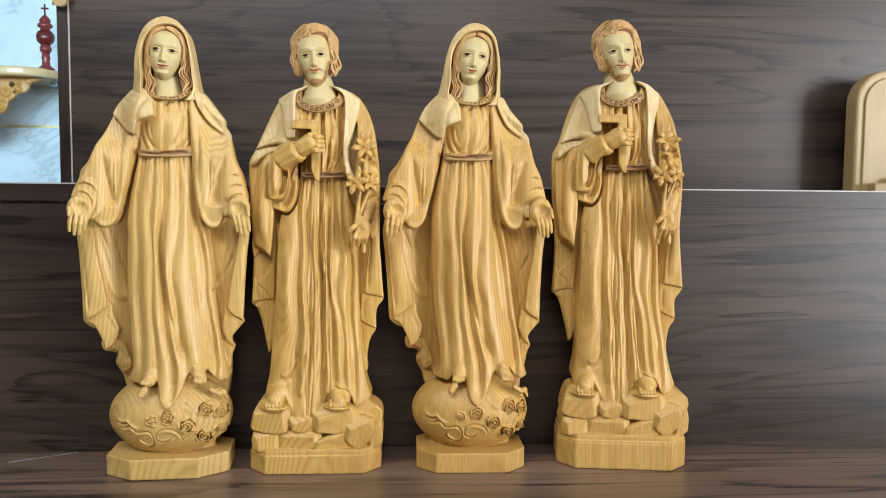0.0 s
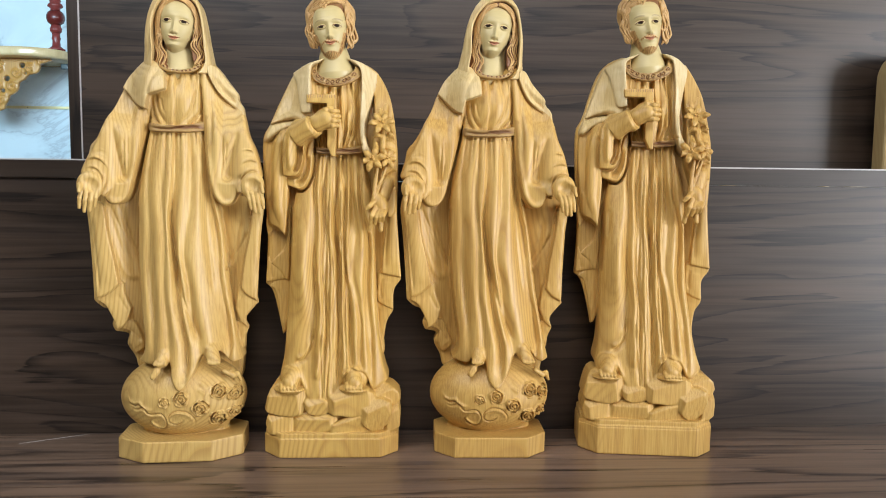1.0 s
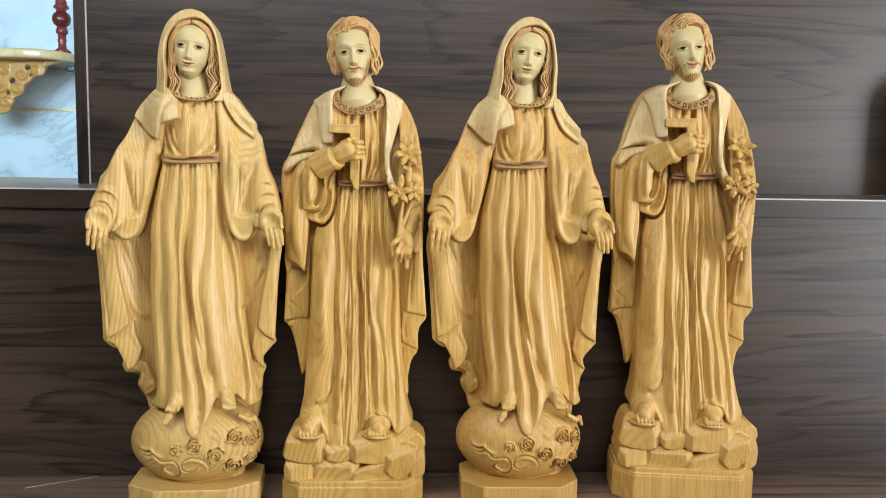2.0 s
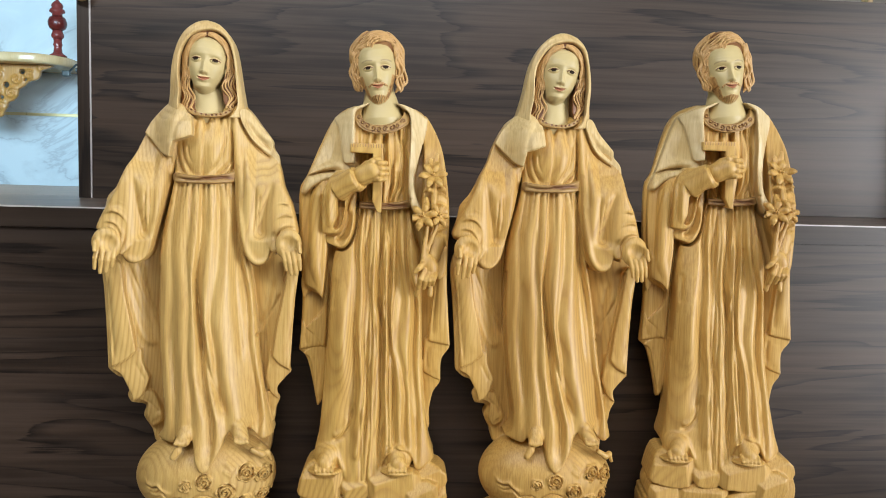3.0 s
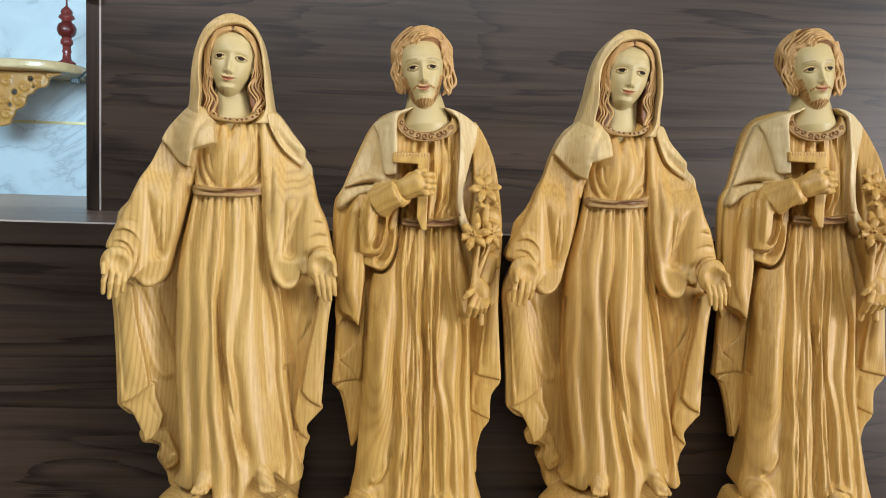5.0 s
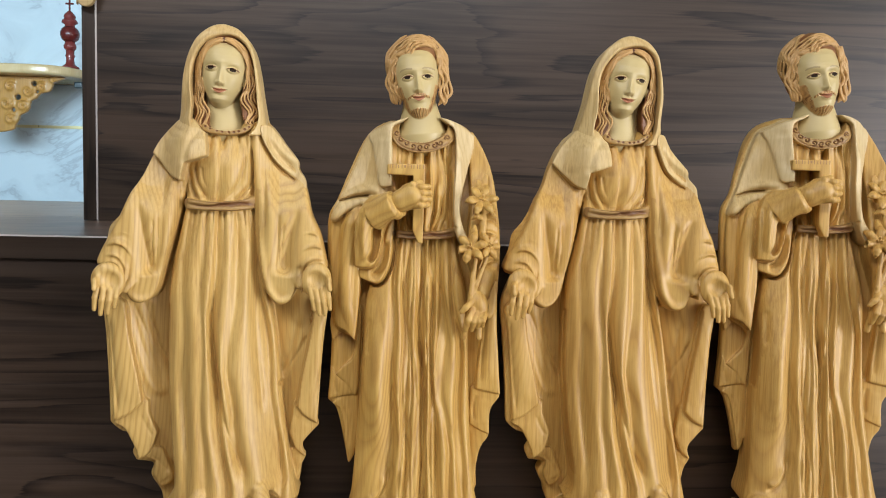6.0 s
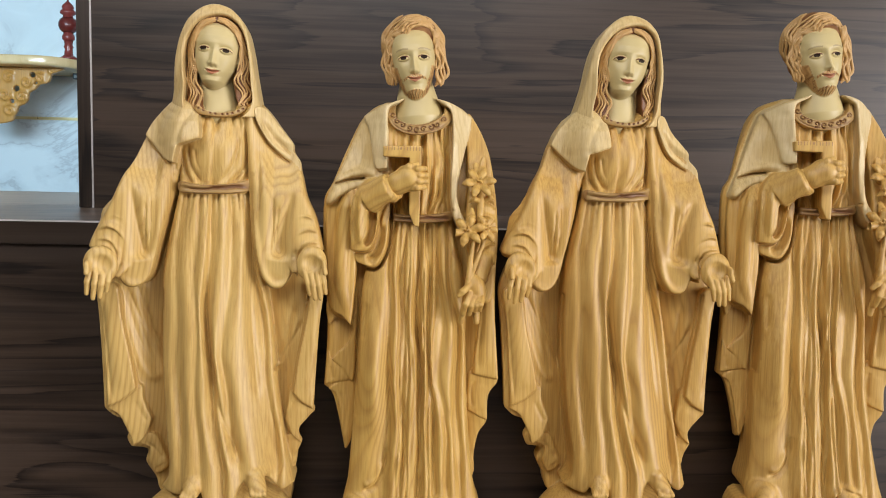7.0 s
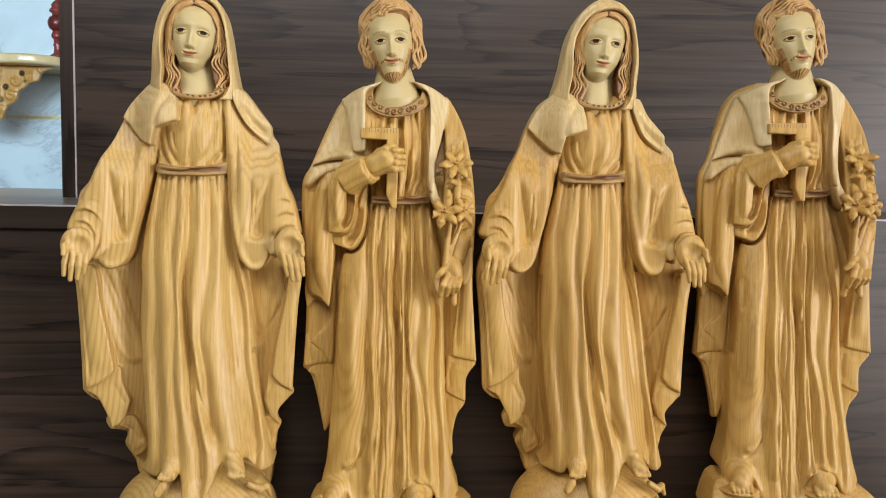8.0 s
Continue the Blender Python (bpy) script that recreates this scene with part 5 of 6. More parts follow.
    # hems, his left
    for pts, y, crest, dip in (([(75.8, 378.4), (81.4, 358.4), (80.8, 304.3), (83.3, 263.4), (86.6, 222.1), (86.6, 222.1), (72.9, 224.8), (61.3, 227.4), (61.3, 227.4), (63.7, 256.4), (66.8, 287.9), (69.3, 304.2), (71.5, 344.8)], -13, [(75.7, 331.5), (74.2, 284.1), (73.5, 232.7)], [(69.9, 304.4), (67.7, 270.4), (65.4, 232.7)]),
                               ([(59.9, 231.4), (86, 222.6), (77.3, 205.8), (76.9, 180.6), (76.9, 180.6), (66.6, 184.8), (56.9, 190.3), (56.9, 190.3), (56.7, 210.5)], -6, [(71, 217.8), (68.4, 203.9), (70, 189.2)], [(62.7, 221.2), (60.8, 207.3), (61.7, 193.4)]),
                               ([(55.4, 192.4), (76.3, 181.4), (68.8, 166.5), (64.9, 144.6), (65.2, 121.9), (54.1, 121.9), (53.7, 164.3)], -1, [(63.2, 178.2), (60.6, 157.1), (59.6, 128.7)], [(57.6, 183.8), (55.7, 164.1), (55.4, 128.7)])):
        f = c.flat(y)
        c.stroke(f, crest, 6, -1.4)
        c.stroke(f, dip, 2.2, 2.4)
        c.layer(c.inside(pts), f, y + 26.0, 3, 1)
    # tunic
    tunic = c.inside([(-28.4, 472.4), (-28.2, 436.3), (-25.4, 403.5), (-21.3, 380.4), (-33.1, 357), (-44.8, 330.3), (-50, 296.8), (-52.7, 249.6), (-54.1, 201.9), (-56.8, 160.7), (-59.6, 126.1), (-64.4, 99.6), (-52.9, 96.8), (-40.7, 99.6), (-31.1, 78.6), (-23.6, 64.6), (-7.9, 59.7), (-7.9, 59.7), (-2.5, 74.5), (9.7, 83), (16.4, 99.8), (28.6, 108.3), (43.7, 101.3), (52.1, 83.1), (71.8, 93), (71.8, 93), (65.4, 112.6), (59.6, 147.5), (56.5, 182.1), (54.7, 223.3), (52.9, 264.2), (51.2, 304.7), (48.2, 331.5), (41.3, 358.1), (38.4, 381.3), (42.7, 411.2), (44.4, 444.2), (42.8, 473.7)])
    f = -c.hump([(470, 0), (370, 2), (250, -2), (120, 2)], [(470, 44), (400, 38), (370, 38), (310, 56), (200, 62), (100, 74)],
                [(470, 16), (420, 23), (372, 21), (330, 27), (200, 36), (120, 40), (80, 44)], 2.5)
    f -= (10 * np.exp(-((c.x2 + 35) / 15) ** 2 - ((c.z2 - 238) / 55) ** 2) - 3 * np.exp(-((c.x2 + 33) / 12) ** 2 - ((c.z2 - 165) / 22) ** 2)).astype(np.float32)
    c.pleats(f, [
        (375, -19, -16, -12, -5, -1, 5, 10, 14, 18, 22, 27, 32, 37), (330, -27, -20, -16, -10, -1, 6, 11, 16, 20, 25, 30, 35, 40),
        (276, -34, -22, -16, -10, 0, 7, 12, 18, 21, 29, 38, 44, 49), (221, -35, -20, -15, -8, 2, 9, 14, 19, 22, 29, 38, 45, 52),
        (165, -37, -21, -13, -6, 0, 9, 16, 24, 31, 36, 42, 48, 54), (109, -46, -24, -16, -11, -6, 9, 18, 25, 32, 38, 44, 52, 58)],
        [7.5, 4.2, 9.5, 5.5, 5.0, 7.5], [(385, 0.6), (340, 1), (180, 1.05), (120, 0.8), (75, 0)])
    for pts, w, h in (
            ([(-46, 116), (-34, 121.6), (-24.5, 137), (-20, 160)], (2.2, 3.5), (4, 5)), ([(-44, 122), (-32, 128), (-24, 145)], 3.2, -2.4),
            ([(-48, 312), (-52, 269), (-53, 220), (-51, 180)], (2, 3), (4, 3)), ([(-44, 300), (-45, 262)], 2.4, 2.0),
            ([(-9, 158), (-12, 125), (-18, 95)], (2.5, 4), (-3, -4)), ([(40, 200), (44, 160), (50, 120)], (2, 3), (3, 3)),
            ([(13.8, 99.5), (19.8, 107.8), (29.2, 111.3), (44, 103.8)], 2.6, -4.5), ([(-51.5, 100.1), (-39.4, 103.6), (-30, 82.1)], 2.2, -3.0)):
        c.stroke(f, pts, w, h)
    c.pleats(f, [
        (462, -24, -20, -17, -14, -10, -7, -4, -0.5, 4, 9, 12, 16, 19, 22.5, 25, 28.5, 33), (432, -22, -19, -16, -13.5, -10, -6.7, -3, 1, 5, 10, 14, 18.6, 22, 25.7, 28, 31, 36),
        (405, -20, -17, -14, -11, -8, -5, -2, 2, 6, 11, 14, 17, 20.5, 24, 26.5, 29.5, 35), (386, -14, -11, -9, -7, -5, -3, -1, 2, 5, 8.6, 10, 11.5, 14, 17.2, 20, 23.2, 30)],
        [3.0, 3.0, 3.0, 2.6, 4.0, 4.4, 4.4, 4.0], [(470, 0.6), (450, 1), (395, 1.1), (384, 0.8)])
    c.layer(tunic, f, 24.0, 4, 1.5)
    # belt
    belt = c.inside([(-22, 384.4), (-8.2, 383.3), (8.2, 383.5), (24.7, 385.1), (37.2, 387.3), (37.3, 379.4), (24.8, 377.2), (8.3, 376.3), (-8.2, 376.7), (-22, 377.8)])
    f = -c.hump(2.0, 40.0, 26.0, 2.4)
    st = c.flat()
    for pts, w, h in (([(-21.8, 381.1), (-8, 379.4), (8.4, 380.3), (24.8, 381.2), (37.3, 383.3)], 1.0, 2.6), ([(8.4, 383.5), (21.6, 379.8), (37.4, 380.7)], 0.8, 1.6)):
        c.stroke(f, pts, w, h)
        c.stroke(st, pts, w * 1.7, 1.0)
    c.layer(belt, f, 20.0, 1.5, 0.5, 6, st)
    # right sleeve: shoulder, forearm across the chest, hanging cloth
    arm = c.inside([(-26.5, 490.7), (-38.4, 485.2), (-50.2, 477.1), (-62, 447.9), (-72.5, 421.3), (-83, 397.3), (-79, 392), (-66, 402), (-50, 408), (-32.6, 404), (-24.8, 422.1), (-26.2, 446.6), (-27.7, 476.2)])
    f = -c.hump([(480, -30), (420, -50), (370, -58)], [(480, 40), (420, 42), (370, 40)], [(490, 14), (450, 24), (400, 30), (360, 28)], 2.2)
    for pts, w, h in (([(-73.5, 412.3), (-60.5, 417.1), (-47.5, 418.6), (-34.4, 414.9)], 1.8, 3.5), ([(-63.8, 421), (-49.5, 423.8), (-36.4, 421.4)], 3, -2.0), ([(-44.4, 468.1), (-49.5, 442), (-54, 425.7)], 3, 2), ([(-34.7, 471.5), (-37.8, 442.2), (-34.5, 426)], 3, -2)):
        c.stroke(f, pts, w, h)
    c.layer(arm, f, 30.0, 8, 5, 10)
    lapel = c.inside([(-10.8, 494.9), (-22.7, 490.8), (-36.7, 485.1), (-50.1, 477.7), (-50.1, 477.7), (-48.4, 472.9), (-45.1, 466.5), (-41.6, 452), (-39.2, 438.5), (-35.7, 426.6), (-24.8, 426.8), (-24.8, 426.8), (-25.3, 455.1), (-26.2, 474), (-24.8, 485.4), (-16.7, 489.9)])
    f = -c.hump(-24.0, [(490, 62), (440, 60), (380, 52)], [(495, 14), (470, 24), (440, 30), (380, 34)], 2.2)
    c.stroke(f, [(-33.7, 479.7), (-33.4, 459.6), (-30.8, 433)], 4, 1.6)
    c.layer(lapel, f - 1.0, 16.0, 1.8, 0.3, 9)
    under = c.inside([(-22, 397), (-23, 377), (-25, 355), (-30, 340), (-37, 332.5), (-47, 335), (-55, 341), (-53, 365), (-37, 387)])
    f = -c.hump([(400, -40), (320, -42)], [(400, 30), (320, 30)], [(400, 24), (320, 24)], 2.3)
    for pts, w, h in (([(-24.5, 378), (-26.5, 355), (-31.5, 342), (-38, 335), (-47, 337)], 1.8, -2.6), ([(-30, 376), (-32, 357), (-38, 345), (-46, 343)], 3.0, 6)):
        c.stroke(f, pts, w, h)
    c.layer(under, f, 6.0, 1.8, 0.6)
    mantle = c.inside([(-54.2, 412.4), (-66.1, 402.9), (-75, 382.9), (-78, 349.4), (-79, 315.9), (-77.8, 291.6), (-67.2, 285), (-58.5, 275.6), (-58.5, 275.6), (-55.8, 302.7), (-53.9, 329.6), (-55.3, 356.4), (-56.1, 383.1), (-51.5, 399.2)])
    f = -c.hump(-62.0, 26.0, 22.0, 2.0)
    c.stroke(f, [(-70, 404), (-76, 388), (-77.5, 350), (-76, 312)], 2.8, 9)
    c.layer(mantle, f, 10.0, 2.2, 0.8)
    # the cloth that falls over the forearm: a round band, and the open end of the sleeve before it
    f = -14 - c.hump([(420, -47), (405, -59), (385, -65.5), (350, -67), (312, -67), (280, -60)], [(420, 9), (390, 9), (280, 9)], [(420, 8), (390, 14), (330, 12), (285, 8)], 2.0)
    c.layer(c.inside([(-42, 417), (-57, 409), (-68.5, 392), (-74, 352), (-74, 312), (-68, 290), (-58.5, 276), (-58.5, 276), (-56, 300), (-57, 340), (-57.5, 385), (-48, 402)]), f, 4.0, 1.8, 0.4)
    f = -22 - c.hump([(420, -36), (400, -45), (345, -47)], [(420, 20), (345, 17)], [(420, 15), (390, 16), (350, 11)], 2.2)
    f += (13 * np.clip(-c.inside([(-42.5, 386), (-43, 367), (-46.5, 357), (-43, 353.5), (-38, 358.5), (-35.2, 370), (-34, 386)]) / 1.3, 0, 1)).astype(np.float32)
    c.stroke(f, [(-47, 408), (-50.5, 385), (-50, 354)], 3.4, -3.4)
    c.stroke(f, [(-53, 402), (-55, 385), (-54.5, 356)], 1.6, 3.0)
    c.layer(c.inside([(-41, 418), (-49, 412.5), (-57, 398), (-59, 380), (-58.5, 349.5), (-58.5, 349.5), (-50, 348.5), (-43, 349.5), (-37, 356), (-33.5, 368), (-32, 384), (-25, 396), (-21, 398), (-21, 408), (-27, 417)]), f, 0.0, 1.6, 0.4)
    c.tube((-42, -28, 398.5), (-20, -38, 410), 15.5, 14.0, 1.2, 1.2)
    c.tube((-25.7, -34, 406), (-17, -39, 410.5), 12.6, 12.4, 0.6, 1.2)
    # left side: lapel, sleeve
    lap2 = c.inside([(18.5, 495.5), (32.2, 492.1), (43.2, 487.5), (54.3, 479.1), (54.3, 479.1), (53.4, 467.7), (50.5, 453.5), (47, 438.3), (43, 421.3), (41.3, 402.2), (46.1, 384.8), (55.2, 368.5), (47.6, 366.2), (39, 379.1), (35.4, 396.6), (34.9, 418.4), (36, 440.2), (36.1, 461.9), (35.2, 477), (32.3, 485.6), (25.1, 490.3)])
    f = -c.hump([(480, 36), (330, 44)], [(480, 44), (330, 48)], [(490, 16), (450, 27), (380, 28), (330, 26)], 2.2)
    for pts, w, h in (([(40.3, 469.9), (42, 437.3), (39.7, 404.4), (38.6, 378.1)], 2.4, -2.0), ([(50.2, 470.1), (49.9, 437.4), (45.6, 404.5), (42.7, 371.5)], 4, 2.2)):
        c.stroke(f, pts, w, h)
    c.layer(lap2, f, 16.0, 2.2, 0.8, 9)
    sleeve = c.inside([(49.9, 477.5), (55.9, 479), (70.9, 448.2), (78, 411.2), (81.9, 368.6), (80.4, 331.6), (78, 304.7), (68.6, 300.5), (61.7, 318), (56.1, 338), (50.5, 358.1), (50.3, 384.8), (52.6, 418.1)])
    f = -c.hump([(470, 48), (330, 62)], [(470, 34), (400, 36), (330, 38)], [(480, 14), (420, 22), (340, 24)], 2.2)
    for i, (pts, w, h) in enumerate((([(79.9, 364.1), (69.2, 363.9), (62.7, 355.9), (58.8, 342.5)], 2.2, -3.5), ([(81.3, 356.1), (72, 356), (65.4, 347.9), (62.9, 334.6)], 1.6, 4.0), ([(80.1, 348.1), (73.4, 346.7), (68.2, 338.7), (66.3, 326.7)], 2.0, -3.0),
                                     ([(79.5, 337.5), (74.9, 334.8), (71.7, 324.1)], 1.4, 3.2), ([(63.5, 398.2), (74.2, 395.8), (79.5, 390.6)], 1.8, 3.0), ([(62.3, 386.3), (73, 383.9), (79.7, 378.7)], 1.8, -2.4), ([(64.7, 410.1), (72.7, 407.6), (78, 403.8)], 1.6, -2.4))):
        c.stroke(f, pts, w, h)
    c.layer(sleeve, f, 20.0, 4, 1)
    c.rods([(66.8, -20, 341.9), (63, -26, 326.9)], [11, 9.5], 2)
    # feet with sandals
    for a, b in (((-45.4, -34, 102), (-50.9, -42, 93.7)), ((28.1, -34, 100.9), (29.8, -42, 93.9))):
        c.rod(a, b, 10, 9, 2)
        c.ball((a[0], -25, a[2] - 4), (19, 16, 19), 2)
        c.ball((b[0], b[1] + 4, b[2] - 9), (19, 16, 3.4), 0.6)
        for i in range(5):
            dx = -9 + 4.4 * i
            c.rod((b[0] + dx, b[1] - 3, b[2] - 1), (b[0] + dx, b[1] - 9, b[2] - 5.5), 2.7, 2.3, 0.4)
    # undercuts along the hems
    for pts, w, floor in (([(33.8, 367.6), (36.3, 351.4), (42, 343), (47.4, 340.7)], 0.9, -16),
                          ([(-24.3, 483.3), (-24.1, 473.2), (-23.2, 454.6), (-22.8, 429)], 0.8, -21), ([(34.2, 481.6), (34.6, 461.3), (34, 439.9), (32.9, 418.4), (33.3, 396.9), (36.9, 379.7)], 0.8, -20), ([(-21, 394), (-27, 391), (-30.5, 381), (-32.5, 367), (-36, 354), (-43, 347.2), (-55, 347)], 0.8, -20),
                          ([(-20.5, 394), (-21, 375.2), (-23, 352), (-28.8, 337), (-37.2, 330), (-49, 332.5)], 1.0, -12), ([(-55.7, 275.5), (-53.1, 303.7), (-51.9, 329)], 0.9, -8), ([(-52.3, 310), (-51.6, 262.9), (-53.7, 220.7)], 0.9, -4), ([(60, 228.5), (62.4, 257.2), (65.4, 288.5), (67.9, 304.7)], 0.9, -4),
                          ([(-21.8, 385.7), (-8, 384.6), (8.4, 384.9), (24.8, 386.4), (37.3, 388.6)], 0.7, -22), ([(-21.8, 376.5), (-8, 375.4), (8.4, 375), (24.9, 375.9), (37.4, 378.1)], 0.7, -22), ([(-75.1, 411.8), (-61.4, 416), (-47.6, 417.5)], 0.7, -16)):
        c.channel(pts, w, floor)
    pieces = [c.skin()]
    # hand, square and chest detail
    a = Clay((-30.4, -64, 368.1), (17.4, -10, 456.1), 0.8)
    sq = a.inside([(-29.1, 447.7), (-29.1, 447.7), (6.5, 448.4), (6.5, 448.4), (6.7, 421.9), (6.7, 421.9), (5.7, 373.1), (5.7, 373.1), (1.2, 373.7), (-4.1, 385.4), (-4.1, 385.4), (-4.5, 437.2), (-4.5, 437.2), (-29.1, 438), (-29.1, 438)], 1)
    a.layer(sq, a.flat(-36.5), -20.0, 1.2)
    for p in np.linspace(0.06, 0.94, 12):
        top_ = [(-28.7, 447.5), (6.7, 448.1)]
        x = top_[0][0] + p * (top_[1][0] - top_[0][0])
        a.draw([(x, top_[0][1] - 0.5), (x, top_[0][1] - 3.2)], 0.42, 7, -30.0)
    a.rods([(-25.2, -32, 407.1), (-14.1, -40, 413.6), (-3.6, -43, 418.2)], [9.5, 10.5, 11.0], 2)
    a.ball((-6.3, -42, 418.1), (12, 8, 12.5), 2)
    for p, q in ([(-3.4, 426.4), (10, 427.2)], [(-2.7, 420.6), (11.3, 421.5)], [(-2.7, 414.9), (11.4, 415.8)], [(-3.3, 409.1), (9.5, 410)]):
        a.rods([(p[0], -45, p[1]), ((p[0] + q[0]) / 2, -49.5, (p[1] + q[1]) / 2), (q[0], -45, q[1])], [3.1, 3.0, 2.6], 0.5)
    a.rods([(-12.5, -44, 421.2), (-4.6, -48, 428.8), (2.9, -45, 431)], [3.6, 3.2, 2.5], 1)
    pieces.append(a.skin())
    # lily branch and the hand that holds it
    a = Clay((39.5, -58, 278.7), (88.5, -2, 451.3), 0.85)
    a.rods([(47.1, -34, 283.7), (50.9, -38, 306.6), (53.9, -36, 332.7), (56.2, -34, 358.8)], [3.0, 2.8, 2.4, 2.6], 1)
    a.rods([(51.5, -36, 313), (57.8, -36, 334.1), (65.4, -32, 355), (67.9, -30, 364.1)], [2.2, 2.2, 2.0, 2.4], 1)
    a.rods([(49, -36, 299.8), (52.7, -38, 326.3), (54.4, -36, 345.8)], [2.0, 2.2, 1.8], 1)
    a.rods([(62.6, -30, 371.9), (63.6, -28, 391.6), (63.4, -28, 411.3), (64.5, -26, 431)], [2.4, 3.4, 3.0, 2.4], 1)
    lily(a, (52.5, -34, 368), 15.0, (-0.2, -0.85, 0.45), 6, 0.3, 1)
    lily(a, (66.5, -30, 370.7), 12.5, (0.45, -0.75, 0.3), 6, 0.9, 2)
    lily(a, (61.5, -30, 414), 14.5, (0.05, -0.85, 0.35), 6, 0.1, 3)
    for bud in (((55.2, -30, 383.6), (55.1, -28, 390.2)), ((65.2, -26, 429.7), (66.4, -26, 438.9)), ((59.9, -26, 427), (59.2, -26, 433.5)), ((62.4, -26, 381.7), (63.7, -26, 386.4))):
        a.rod(bud[0], bud[1], 4.0, 2.0, 0.5)
    for lf in (((62.2, -28, 398.2), (57, -34, 400.6), (51.8, -30, 396.7)), ((66.2, -26, 398.2), (71.4, -30, 402.2), (76.7, -24, 399.8))):
        a.rods(lf, [2.4, 2.8, 1.0], 0.8)
    a.ball((60.6, -33, 315.5), (9.5, 8.5, 14.5), 1, 0, None, 18)
    for p, q in ([(54.8, 312.1), (48.5, 292.3)], [(59.4, 308.2), (54.4, 292.4)], [(63.4, 307), (59.6, 295.1)], [(66.6, 307), (64.1, 296.5)]):
        a.rods([(p[0], -39, p[1]), ((p[0] + q[0]) / 2 - 1, -44, (p[1] + q[1]) / 2), (q[0], -40, q[1])], [3.2, 3.0, 2.4], 0.5)
    a.rods([(54.1, -38, 319.8), (47.7, -44, 313.7), (43.9, -44, 309.7)], [3.2, 3.0, 2.2], 1)
    a.rods([(60.9, -34, 291.8), (61.6, -36, 284.1)], [4.0, 3.0], 1)
    pieces.append(a.skin())
    # head
    h = Clay((-50, -44, 430), (50, 40, 580), 0.52)
    h.rod((-0.9, 5, 511.9), (2.6, 4, 477.6), 15.6, 25.0, 0, 1)
    cap_c, cap_r = (-4.4, 7, 548.6), (26.0, 24.0, 29.5)
    h.ball(cap_c, (25.4, 23.4, 28.9), 0, 2)
    h.stain[:] = np.where(h.mat == 2, 0.95, 0)
    eye = (-3.3, -26, 532.1)
    tilt = -5.5
    face(h, (eye[0], -5, eye[2]), tilt, 1.06, True)
    h.ball((-26, -3, 531.1), (2.6, 3, 5), 1, 1)
    h.ball((18.6, -3, 532.3), (2.6, 3, 5), 1, 1)
    side_l = h.inside([(-23.2, 563.2), (-28.6, 557.7), (-31.2, 549.5), (-33.1, 535.3), (-34, 524.5), (-30.5, 515.3), (-24.4, 510), (-17.8, 507.5), (-19.1, 518.3), (-22.1, 531.8), (-24, 548.1), (-22.5, 554.6)])
    side_r = h.inside([(11.7, 567.5), (18.4, 563.9), (22.4, 554.8), (25.9, 544), (30.1, 531.6), (30.3, 520.8), (25, 511.4), (18.5, 507.4), (17.1, 519.3), (17.4, 532.9), (16.6, 543.8), (14.2, 554.6)])
    for k, (out, pi, po, n) in enumerate(((side_l, [(-19.7, 555.4), (-22.9, 549.9), (-23.8, 541.2), (-22, 530.5), (-20.2, 519.7), (-17.7, 507.8)], [(-25.2, 558.5), (-29.4, 549.7), (-32, 539.9), (-33.9, 526.9), (-32.1, 517.2), (-25.4, 509.8)], 6),
                                          (side_r, [(14, 559.6), (15.3, 552.1), (16.6, 542.4), (17.4, 531.6), (17.1, 519.1), (18.4, 507.7)], [(17.8, 561.9), (22.4, 552.3), (25.4, 542.6), (30.1, 528.6), (29.2, 517.8), (23.9, 510)], 6))):
        f = -h.hump(0.0, [(430, 40), (520, 39), (560, 34)], [(430, 8), (500, 9), (540, 12)], 2.0)
        h.layer(out + 2.5, f + 2.0, 2.0, 2.2, 1.0, 2, h.flat(0.9))
        locks(h, f + 0.6, pi, po, 4, 1.3, 1.7, 0.5, k + 5, 16.0, -0.1, 0.1)
        locks(h, f - 1.0, pi[1:], [((a[0] + 2 * b[0]) / 3, (a[1] + 2 * b[1]) / 3) for a, b in zip(pi, po)][1:], 2, 1.2, 2.0, 0.3, k + 15, 14.0, -0.1, 0.1, -2.0 if k == 0 else 2.0)
    h.ball((8.5, 5, 561), (9, 14, 11), 3, 2)
    dome = h.dome(cap_c, (27.0, 24.0, 31.0))
    locks(h, dome + 0.4, [(15, 559.6), (6.3, 562.6), (-4, 560.1), (-8.7, 555.7), (-13.6, 555), (-21.7, 552.1)], [(9.5, 570.3), (-0.5, 574.8), (-12.4, 572.9), (-21, 567.8), (-26.4, 560.6), (-29.5, 551.9)], 6, 1.2, 0.9, 0.7, 31, 10.0, -0.3, 0.1)
    locks(h, dome - 1.2, [(6.3, 563.7), (-1.3, 561.3), (-6.1, 557.9), (-9.3, 554.6)], [(3.5, 567.9), (-7.3, 567.5), (-14.3, 563.1), (-15.8, 555.5)], 3, 1.1, 0.8, 1.0, 33, 8.0, -0.2, 0.1)
    locks(h, dome + 0.4, [(8.4, 563.7), (12.9, 558.5), (15.8, 548.9)], [(8.3, 571.3), (16.7, 565.1), (21.9, 552.3)], 3, 1.3, 0.6, 1.0, 35, 8.0, -0.3, 0.1)
